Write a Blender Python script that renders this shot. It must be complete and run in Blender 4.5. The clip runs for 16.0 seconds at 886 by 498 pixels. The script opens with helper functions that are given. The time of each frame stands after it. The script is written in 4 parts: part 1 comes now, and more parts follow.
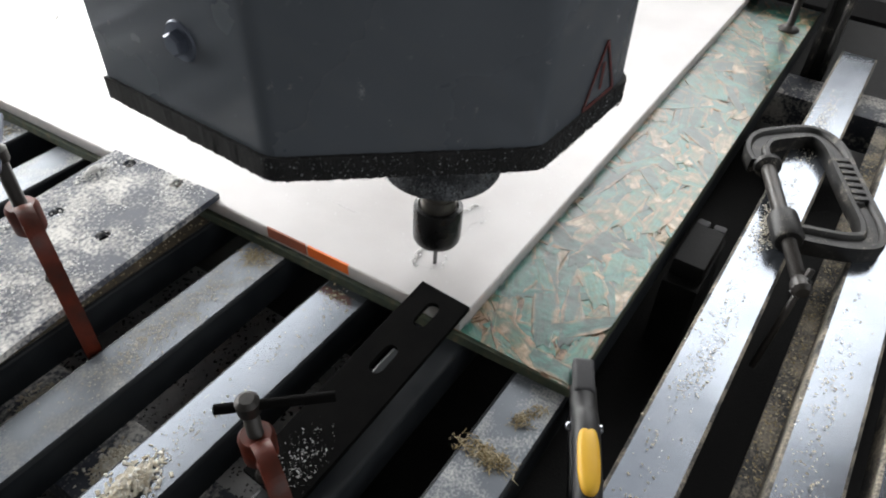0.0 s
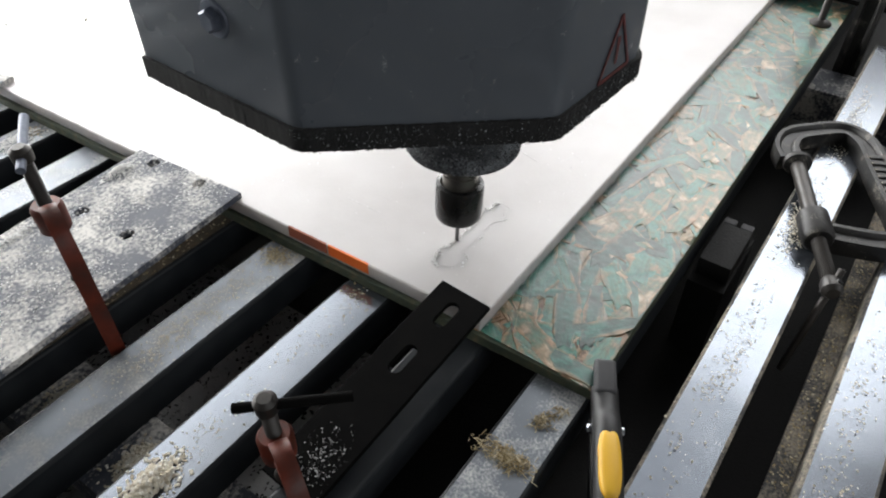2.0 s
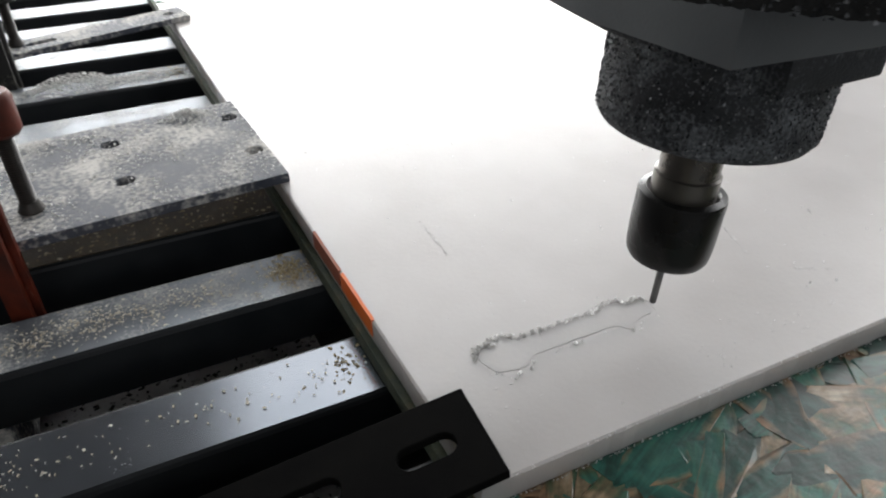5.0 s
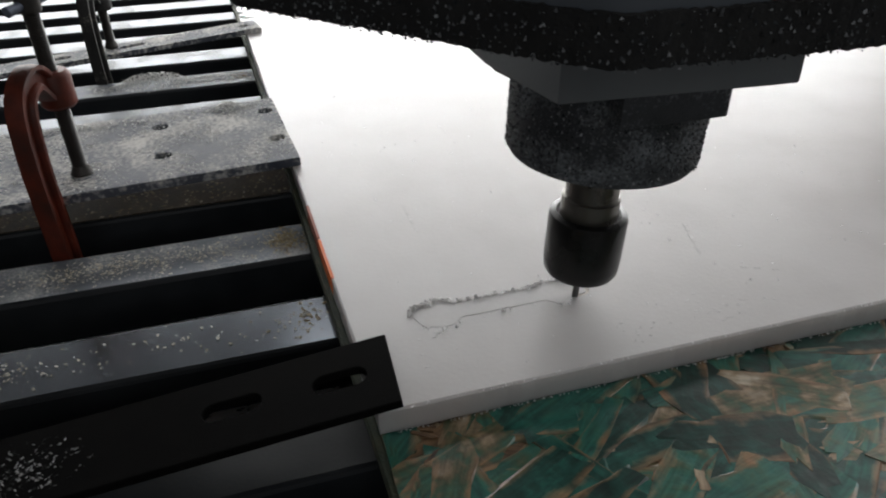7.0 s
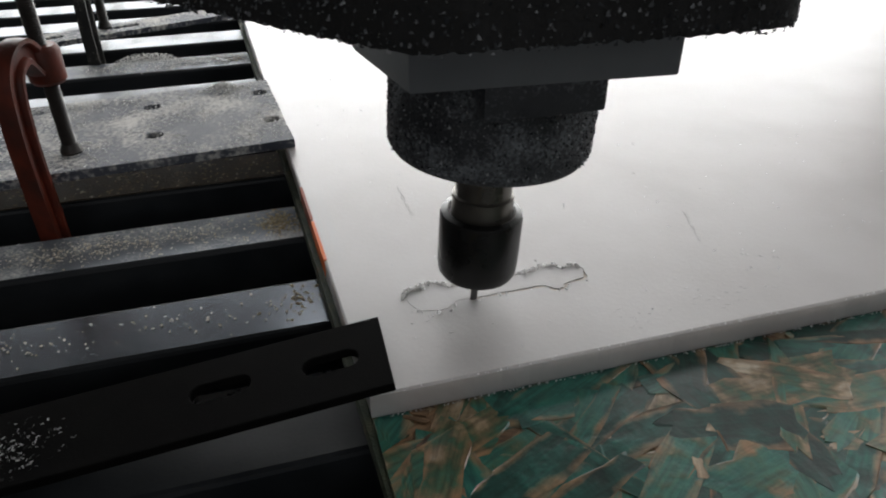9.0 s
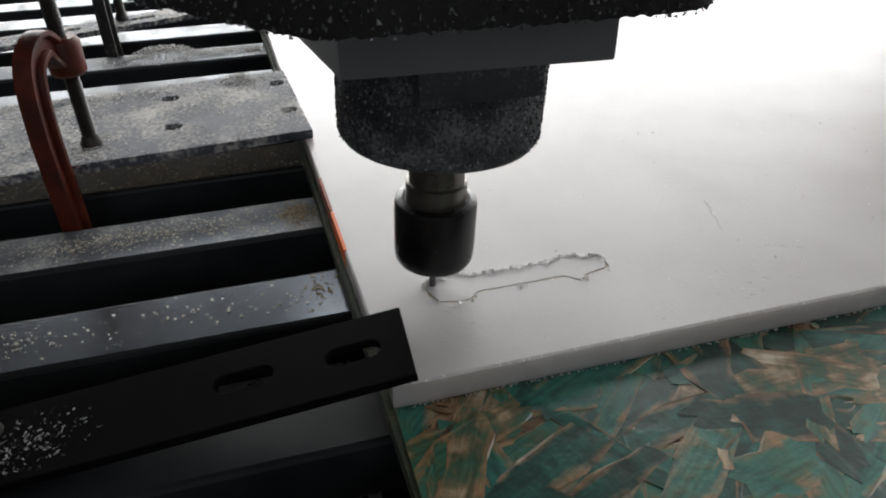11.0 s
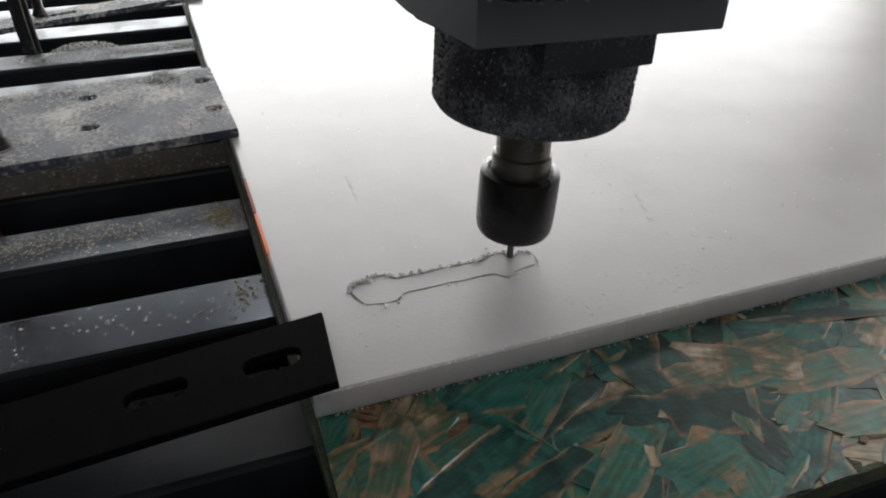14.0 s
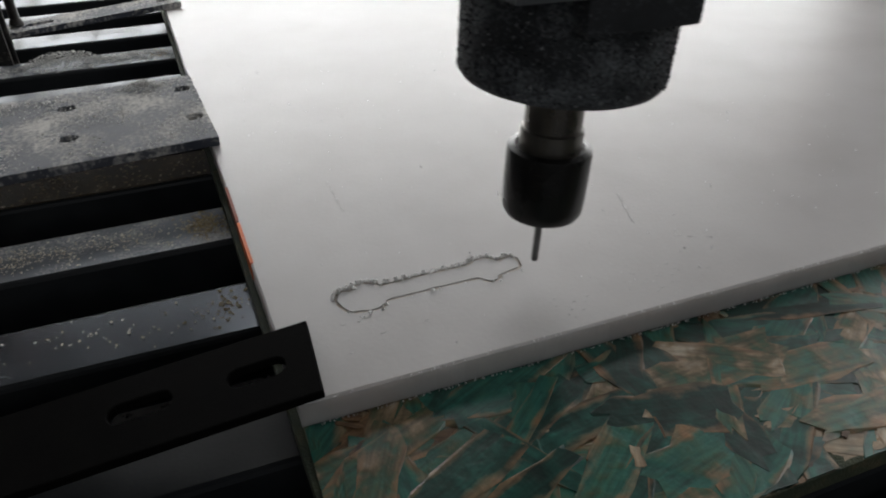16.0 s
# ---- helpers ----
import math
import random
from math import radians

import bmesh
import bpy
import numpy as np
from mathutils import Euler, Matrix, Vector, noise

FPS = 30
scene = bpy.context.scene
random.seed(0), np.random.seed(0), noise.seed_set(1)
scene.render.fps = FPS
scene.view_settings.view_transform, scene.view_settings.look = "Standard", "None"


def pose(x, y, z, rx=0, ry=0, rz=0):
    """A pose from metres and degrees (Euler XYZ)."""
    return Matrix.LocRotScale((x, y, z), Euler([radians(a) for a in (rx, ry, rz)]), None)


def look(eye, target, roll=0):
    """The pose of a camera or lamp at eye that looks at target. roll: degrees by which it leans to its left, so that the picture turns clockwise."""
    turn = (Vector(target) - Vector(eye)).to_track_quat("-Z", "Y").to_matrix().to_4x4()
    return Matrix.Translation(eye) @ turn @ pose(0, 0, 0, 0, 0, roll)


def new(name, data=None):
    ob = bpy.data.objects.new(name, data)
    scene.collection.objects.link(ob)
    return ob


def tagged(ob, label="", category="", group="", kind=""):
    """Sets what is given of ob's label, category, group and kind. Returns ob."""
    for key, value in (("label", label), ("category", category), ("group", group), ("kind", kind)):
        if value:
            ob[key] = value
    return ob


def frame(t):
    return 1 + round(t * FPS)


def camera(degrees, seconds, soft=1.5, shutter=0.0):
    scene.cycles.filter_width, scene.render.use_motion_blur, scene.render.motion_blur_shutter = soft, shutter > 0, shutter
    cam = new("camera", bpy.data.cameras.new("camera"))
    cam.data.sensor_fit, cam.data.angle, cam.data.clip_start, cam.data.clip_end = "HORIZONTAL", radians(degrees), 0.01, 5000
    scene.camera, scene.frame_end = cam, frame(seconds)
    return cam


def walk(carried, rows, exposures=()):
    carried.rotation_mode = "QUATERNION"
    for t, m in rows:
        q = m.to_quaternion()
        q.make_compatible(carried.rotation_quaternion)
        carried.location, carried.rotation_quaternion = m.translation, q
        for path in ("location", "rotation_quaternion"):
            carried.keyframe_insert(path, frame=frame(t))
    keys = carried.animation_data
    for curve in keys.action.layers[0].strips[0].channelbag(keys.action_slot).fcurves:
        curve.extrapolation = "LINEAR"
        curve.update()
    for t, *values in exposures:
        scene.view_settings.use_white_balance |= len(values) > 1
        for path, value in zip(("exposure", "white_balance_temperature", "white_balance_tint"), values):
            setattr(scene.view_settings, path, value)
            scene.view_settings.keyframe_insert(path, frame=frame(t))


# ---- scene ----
cam = camera(64.6, 16.0, soft=2.0, shutter=0.5)
PATH = [
    (0, (-0.283, -0.165, 0.375), (0.964, 0.635, -0.969), 2.0),
    (0.5, (-0.278, -0.166, 0.374), (0.956, 0.642, -0.977), 1.5),
    (1, (-0.278, -0.166, 0.373), (0.947, 0.659, -0.976), 1.0),
    (1.5, (-0.279, -0.164, 0.372), (0.93, 0.682, -0.978), 0.6),
    (2, (-0.278, -0.167, 0.373), (0.924, 0.693, -0.975), 0.1),
    (2.5, (-0.273, -0.166, 0.376), (0.92, 0.747, -0.944), 0.1),
    (3, (-0.25, -0.156, 0.381), (0.892, 0.818, -0.94), 2.8),
    (3.3, (-0.243, -0.141, 0.371), (0.919, 0.853, -0.918), 3.8),
    (3.5, (-0.244, -0.132, 0.373), (0.93, 0.816, -0.939), 6.3),
    (3.6, (-0.239, -0.133, 0.348), (0.96, 0.826, -0.933), 8.7),
    (3.8, (-0.197, -0.125, 0.324), (0.886, 0.867, -1.034), 10.0),
    (4, (-0.116, -0.122, 0.293), (0.82, 1.022, -1.054), 8.1),
    (4.1, (-0.093, -0.126, 0.27), (0.839, 1.073, -1.031), 8.1),
    (4.3, (-0.088, -0.129, 0.224), (0.883, 1.103, -1.016), 10.5),
    (4.5, (-0.117, -0.113, 0.228), (0.774, 1.131, -1.059), 6.1),
    (4.7, (-0.099, -0.117, 0.22), (0.714, 1.265, -0.975), 2.0),
    (6.8, (-0.035, -0.197, 0.216), (0.412, 1.432, -0.856), -1.1),
    (7, (-0.028, -0.197, 0.214), (0.429, 1.427, -0.861), -1.1),
    (7.5, (-0.026, -0.196, 0.21), (0.469, 1.417, -0.863), 0.3),
    (8, (-0.027, -0.195, 0.21), (0.451, 1.417, -0.872), -0.2),
    (8.5, (-0.026, -0.194, 0.208), (0.451, 1.415, -0.879), -0.0),
    (9, (-0.027, -0.194, 0.206), (0.438, 1.416, -0.885), -0.1),
    (9.5, (-0.027, -0.194, 0.206), (0.423, 1.415, -0.894), -0.2),
    (10, (-0.028, -0.193, 0.206), (0.412, 1.416, -0.898), -0.6),
    (12.5, (-0.031, -0.192, 0.204), (0.386, 1.408, -0.921), -0.9),
    (13, (-0.024, -0.192, 0.204), (0.412, 1.408, -0.914), -0.7),
    (13.5, (-0.022, -0.191, 0.203), (0.458, 1.394, -0.919), 0.0),
    (14, (-0.015, -0.188, 0.202), (0.529, 1.373, -0.923), -0.0),
    (14.5, (-0.015, -0.186, 0.202), (0.557, 1.356, -0.935), -0.7),
    (15, (-0.011, -0.184, 0.201), (0.571, 1.349, -0.943), -0.7),
    (15.5, (-0.011, -0.188, 0.204), (0.556, 1.363, -0.924), -1.1),
    (16, (-0.013, -0.188, 0.204), (0.565, 1.362, -0.92), -0.6),
]
walk(cam, [(t, look(eye, target, roll)) for t, eye, target, roll in PATH],
     exposures=[(0, -0.55), (2.0, -0.58), (3.0, -0.7), (3.5, -0.8), (4.5, -1.0), (7.0, -1.76), (10.0, -1.68), (12.5, -1.55), (14.5, -1.78), (15.0, -1.78), (15.5, -1.88), (16.0, -2.25)])

# ---- world, light, exposure ----
world = bpy.data.worlds.new("daylight")
scene.world = world
world.use_nodes = True
wn = world.node_tree.nodes
sky = wn.new("ShaderNodeTexSky")
sky.sky_type, sky.sun_disc = "NISHITA", False
sky.sun_elevation, sky.sun_rotation = radians(40), radians(20)
world.node_tree.links.new(sky.outputs["Color"], wn["Background"].inputs["Color"])
wn["Background"].inputs["Strength"].default_value = 0.06


def window_light(name, place, target, wide, high, watts, colour):
    lamp = bpy.data.lights.new(name, "AREA")
    lamp.shape, lamp.size, lamp.size_y, lamp.energy, lamp.color = "RECTANGLE", wide, high, watts, colour
    ob = new(name, lamp)
    ob.matrix_world = look(place, target)
    return ob


DAY = (0.99, 0.988, 0.982)
# Area lamps fill openings assumed in the unseen hall.
window_light("window_light_north", (0.75, 1.96, 0.495), (0.75, 0, 0.495), 3.5, 0.89, 208, DAY)
# Upper corner opening is assumed, added to brighten the left slats.
window_light("assumed_light_corner", (0.95, 1.96, 2.1), (0.95, 0, 2.1), 1.9, 1.3, 62, DAY)
window_light("window_light_east", (2.56, 0.25, 1.9), (0, 0.25, 1.9), 2.1, 1.8, 116, DAY)
# Added overhead fill; no skylight is known here.
window_light("ceiling_fill_lamp", (1.95, 0.25, 2.92), (1.95, 0.25, 0), 1.0, 2.0, 15, DAY)
window_light("window_light_south", (-0.2, -2.36, 1.5), (-0.2, 0, 1.5), 3.0, 1.8, 44, DAY)

# ---- constants of the place ----
TOP = 0.0127          # foam top; the coated board's top is 0
SLAT = -0.010         # top of the machine bed's slats
PITCH, SLAT_W = 0.082, 0.041


# ---- materials ----
def nodes_of(name):
    m = bpy.data.materials.new(name)
    m.use_nodes = True
    return m, m.node_tree.nodes, m.node_tree.links, m.node_tree.nodes["Principled BSDF"]


def ramp_of(n, stops):
    r = n.new("ShaderNodeValToRGB")
    e = r.color_ramp.elements
    while len(e) < len(stops):
        e.new(0.5)
    for el, (p, c) in zip(e, stops):
        el.position, el.color = p, (*c, 1)
    return r


def surface(name, stops, rough=0.5, metal=0.0, scale=60.0, fine=900.0, bump=0.2, dist=0.0004, rough_var=0.15, detail=6.0, spec=0.5, coat=0.0, dust=None):
    """Two-scale procedural surface: broad tone variation, fine grain in bump and roughness, optional dust of its own colour."""
    m, n, l, b = nodes_of(name)
    tc = n.new("ShaderNodeTexCoord")
    broad, grain = n.new("ShaderNodeTexNoise"), n.new("ShaderNodeTexNoise")
    for tex, s in ((broad, scale), (grain, fine)):
        tex.inputs["Scale"].default_value, tex.inputs["Detail"].default_value = s, detail
        l.new(tc.outputs["Object"], tex.inputs["Vector"])
    r = ramp_of(n, stops)
    l.new(broad.outputs["Fac"], r.inputs["Fac"])
    colour = r.outputs["Color"]
    rm = n.new("ShaderNodeMapRange")
    rm.inputs["To Min"].default_value, rm.inputs["To Max"].default_value = max(0.02, rough - rough_var), min(1.0, rough + rough_var)
    l.new(broad.outputs["Fac"], rm.inputs["Value"])
    rough_out = rm.outputs["Result"]
    if dust:
        dcol, low, high, dscale = dust
        dn, dn2 = n.new("ShaderNodeTexNoise"), n.new("ShaderNodeTexNoise")
        dn.inputs["Scale"].default_value, dn.inputs["Detail"].default_value = dscale, 10
        dn2.inputs["Scale"].default_value, dn2.inputs["Detail"].default_value = dscale * 14, 4
        for q in (dn, dn2):
            l.new(tc.outputs["Object"], q.inputs["Vector"])
        add = n.new("ShaderNodeMath")
        add.operation = "MULTIPLY_ADD"
        l.new(dn2.outputs["Fac"], add.inputs[0])
        add.inputs[1].default_value = 0.7
        l.new(dn.outputs["Fac"], add.inputs[2])
        mr = n.new("ShaderNodeMapRange")
        mr.inputs["From Min"].default_value, mr.inputs["From Max"].default_value = low, high
        l.new(add.outputs[0], mr.inputs["Value"])
        mix = n.new("ShaderNodeMix")
        mix.data_type = "RGBA"
        l.new(mr.outputs["Result"], mix.inputs["Factor"])
        l.new(colour, mix.inputs["A"])
        mix.inputs["B"].default_value = (*dcol, 1)
        colour = mix.outputs["Result"]
        rmix = n.new("ShaderNodeMix")
        l.new(mr.outputs["Result"], rmix.inputs["Factor"])
        l.new(rough_out, rmix.inputs["A"])
        rmix.inputs["B"].default_value = 0.95
        rough_out = rmix.outputs["Result"]
        if metal:
            inv = n.new("ShaderNodeMath")
            inv.operation = "SUBTRACT"
            inv.inputs[0].default_value = 1
            l.new(mr.outputs["Result"], inv.inputs[1])
            mm = n.new("ShaderNodeMath")
            mm.operation = "MULTIPLY"
            mm.inputs[1].default_value = metal
            l.new(inv.outputs[0], mm.inputs[0])
            l.new(mm.outputs[0], b.inputs["Metallic"])
    l.new(colour, b.inputs["Base Color"])
    l.new(rough_out, b.inputs["Roughness"])
    if metal and not dust:
        b.inputs["Metallic"].default_value = metal
    b.inputs["Specular IOR Level"].default_value = spec
    b.inputs["Coat Weight"].default_value = coat
    bp = n.new("ShaderNodeBump")
    bp.inputs["Strength"].default_value, bp.inputs["Distance"].default_value = bump, dist
    l.new(grain.outputs["Fac"], bp.inputs["Height"])
    l.new(bp.outputs["Normal"], b.inputs["Normal"])
    return m


def island_surface(name, stops, rough=0.8, spec=0.4, bump=0.3, fine=700.0, stretch=(1, 1, 1), thin=0.0):
    """One tone per loose piece of a joined mesh, with grain."""
    m, n, l, b = nodes_of(name)
    geo, tc, mp, tex = n.new("ShaderNodeNewGeometry"), n.new("ShaderNodeTexCoord"), n.new("ShaderNodeMapping"), n.new("ShaderNodeTexNoise")
    mp.inputs["Scale"].default_value = stretch
    tex.inputs["Scale"].default_value, tex.inputs["Detail"].default_value = fine, 5
    l.new(tc.outputs["Object"], mp.inputs["Vector"])
    l.new(mp.outputs["Vector"], tex.inputs["Vector"])
    r = ramp_of(n, stops)
    r.color_ramp.interpolation = "LINEAR"
    jit = n.new("ShaderNodeMath")
    jit.operation = "MULTIPLY_ADD"
    jit.inputs[1].default_value = 0.35
    l.new(tex.outputs["Fac"], jit.inputs[0])
    sub = n.new("ShaderNodeMath")
    sub.operation = "SUBTRACT"
    sub.inputs[1].default_value = 0.175
    l.new(geo.outputs["Random Per Island"], sub.inputs[0])
    l.new(sub.outputs[0], jit.inputs[2])
    l.new(jit.outputs[0], r.inputs["Fac"])
    l.new(r.outputs["Color"], b.inputs["Base Color"])
    b.inputs["Roughness"].default_value, b.inputs["Specular IOR Level"].default_value = rough, spec
    b.inputs["Coat Weight"].default_value, b.inputs["Coat Roughness"].default_value = (0.5 if rough < 0.36 else 0.0), 0.25
    bp = n.new("ShaderNodeBump")
    bp.inputs["Strength"].default_value, bp.inputs["Distance"].default_value = bump, 0.0004
    l.new(tex.outputs["Fac"], bp.inputs["Height"])
    l.new(bp.outputs["Normal"], b.inputs["Normal"])
    if thin:
        tl, mx = n.new("ShaderNodeBsdfTranslucent"), n.new("ShaderNodeMixShader")
        l.new(r.outputs["Color"], tl.inputs["Color"])
        mx.inputs["Fac"].default_value = thin
        l.new(b.outputs["BSDF"], mx.inputs[1])
        l.new(tl.outputs["BSDF"], mx.inputs[2])
        l.new(mx.outputs["Shader"], n["Material Output"].inputs["Surface"])
    return m


foam_mat = surface("white_foam", [(0.25, (0.40, 0.382, 0.372)), (0.5, (0.465, 0.447, 0.438)), (0.75, (0.51, 0.495, 0.487))], 0.38, 0, 14, 420, 0.14, 0.0006, 0.08, 8, 1.0)
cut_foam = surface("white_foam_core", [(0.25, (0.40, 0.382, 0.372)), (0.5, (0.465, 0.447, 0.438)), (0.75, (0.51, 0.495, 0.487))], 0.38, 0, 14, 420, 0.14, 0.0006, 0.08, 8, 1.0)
foam_bsdf = foam_mat.node_tree.nodes["Principled BSDF"]
foam_bsdf.inputs["Subsurface Weight"].default_value, foam_bsdf.inputs["Subsurface Scale"].default_value = 0.75, 0.02
foam_bsdf.inputs["Subsurface Radius"].default_value = (1.0, 0.95, 0.9)
slat_mat = surface("brushed_grey_metal", [(0.3, (0.155, 0.172, 0.197)), (0.7, (0.195, 0.213, 0.24))], 0.205, 0.86, 25, 500, 0.02, 0.0002, 0.02, 3, 0.5, dust=((0.45, 0.44, 0.41), 1.1, 1.35, 45))
# Dust film of the far slats; slat -1 has it only to look brighter.
dusty_bright_slat = surface("dust_filmed_bright_metal", [(0.3, (0.15, 0.168, 0.19)), (0.7, (0.2, 0.218, 0.245))], 0.42, 0.55, 25, 500, 0.1, 0.0002, 0.05, 5, 0.5, dust=((0.55, 0.555, 0.545), 0.84, 1.12, 40))
# Slat steel with the shade of its sides put into the colour.
shaded_steel_mat = surface("shade_dark_steel", [(0.3, (0.009, 0.011, 0.0135)), (0.7, (0.022, 0.025, 0.028))], 0.5, 0.0, 30, 600, 0.2, spec=0.25)
# Dust over steel that keeps part of the sides' painted shade.
dusty_shade_side = surface("dust_caked_shade_steel", [(0.3, (0.03, 0.032, 0.034)), (0.7, (0.06, 0.06, 0.06))], 0.7, 0.0, 30, 600, 0.4, dust=((0.34, 0.30, 0.24), 0.75, 1.05, 40), spec=0.25)
black_steel = surface("black_oxide_steel", [(0.3, (0.0028, 0.0028, 0.003)), (0.7, (0.007, 0.0068, 0.0065))], 0.75, 0.0, 40, 800, 0.25, dust=((0.3, 0.28, 0.24), 1.2, 1.3, 60), spec=0.02)
plate_mat = surface("dusty_steel_plate", [(0.3, (0.045, 0.052, 0.07)), (0.7, (0.10, 0.108, 0.13))], 0.6, 0.0, 35, 900, 0.3, dust=((0.68, 0.665, 0.63), 0.80, 1.02, 24), spec=0.3)
cover_mat = surface("grey_painted_sheet", [(0.3, (0.080, 0.091, 0.106)), (0.7, (0.102, 0.115, 0.131))], 0.27, 0.0, 9, 500, 0.05, 0.0003, 0.06, 5, 0.5, coat=0.25, dust=((0.36, 0.37, 0.38), 1.10, 1.18, 130))
trim_mat = surface("dusty_black_rubber_edging", [(0.3, (0.006, 0.006, 0.006)), (0.7, (0.02, 0.02, 0.02))], 0.9, 0, 60, 700, 0.8, 0.001, 0.08, dust=((0.14, 0.145, 0.155), 1.12, 1.26, 300))
spindle_mat = surface("dust_caked_spindle_metal", [(0.3, (0.03, 0.032, 0.036)), (0.7, (0.06, 0.063, 0.07))], 0.6, 0.2, 60, 900, 0.7, 0.0006, 0.1, dust=((0.26, 0.28, 0.30), 0.8, 1.15, 55))
block_mat = surface("grey_aluminium_bracket", [(0.3, (0.15, 0.16, 0.17)), (0.7, (0.19, 0.20, 0.21))], 0.6, 0.2, 30, 800, 0.3)
nut_mat = surface("black_collet_nut", [(0.3, (0.006, 0.006, 0.006)), (0.7, (0.012, 0.012, 0.012))], 0.3, 0.2, 40, 700, 0.1)
shaft_mat = surface("worn_steel_shaft", [(0.3, (0.12, 0.11, 0.10)), (0.7, (0.20, 0.19, 0.17))], 0.3, 0.8, 60, 700, 0.1)
bit_mat = surface("carbide_bit", [(0.3, (0.12, 0.12, 0.12)), (0.7, (0.2, 0.2, 0.2))], 0.35, 0.8, 100, 900, 0.1)
red_iron = surface("worn_red_painted_iron", [(0.2, (0.03, 0.018, 0.015)), (0.5, (0.095, 0.019, 0.010)), (0.85, (0.19, 0.032, 0.015))], 0.45, 0.0, 70, 500, 0.3, 0.0006, dust=((0.3, 0.22, 0.16), 1.10, 1.3, 70), spec=0.3)
dark_iron = surface("dark_cast_iron", [(0.3, (0.008, 0.0078, 0.0075)), (0.7, (0.022, 0.021, 0.020))], 0.5, 0.2, 60, 500, 0.6, 0.0006, dust=((0.36, 0.33, 0.28), 0.96, 1.2, 70))
screw_mat = surface("oily_threaded_steel", [(0.3, (0.018, 0.016, 0.014)), (0.7, (0.045, 0.04, 0.036))], 0.45, 0.25, 80, 700, 0.3)
dull_zinc = surface("dull_zinc_steel", [(0.3, (0.08, 0.095, 0.13)), (0.7, (0.16, 0.18, 0.22))], 0.45, 0.5, 90, 700, 0.3)
bright_steel = surface("bright_zinc_steel", [(0.3, (0.3, 0.32, 0.36)), (0.7, (0.5, 0.52, 0.56))], 0.25, 0.9, 90, 700, 0.2)
yellow_mat = surface("yellow_plastic", [(0.3, (0.62, 0.33, 0.015)), (0.7, (0.72, 0.42, 0.03))], 0.45, 0, 40, 600, 0.15)
black_plastic = surface("black_plastic", [(0.3, (0.006, 0.006, 0.0065)), (0.7, (0.014, 0.014, 0.015))], 0.5, 0, 40, 600, 0.25, dust=((0.3, 0.3, 0.29), 1.18, 1.35, 80))
jaw_mat = surface("grey_rubber_jaw", [(0.3, (0.03, 0.03, 0.033)), (0.7, (0.055, 0.055, 0.058))], 0.7, 0, 60, 800, 0.4)
orange_mat = surface("orange_marker", [(0.3, (0.75, 0.13, 0.015)), (0.7, (0.82, 0.18, 0.025))], 0.6, 0, 60, 700, 0.2)
rust_mat = surface("red_brown_marker", [(0.3, (0.22, 0.06, 0.03)), (0.7, (0.36, 0.09, 0.04))], 0.7, 0, 90, 700, 0.2)
core_mat = surface("dark_green_board_edge", [(0.3, (0.025, 0.04, 0.025)), (0.6, (0.06, 0.07, 0.04)), (0.8, (0.14, 0.11, 0.06))], 0.8, 0, 120, 900, 0.8, 0.001)


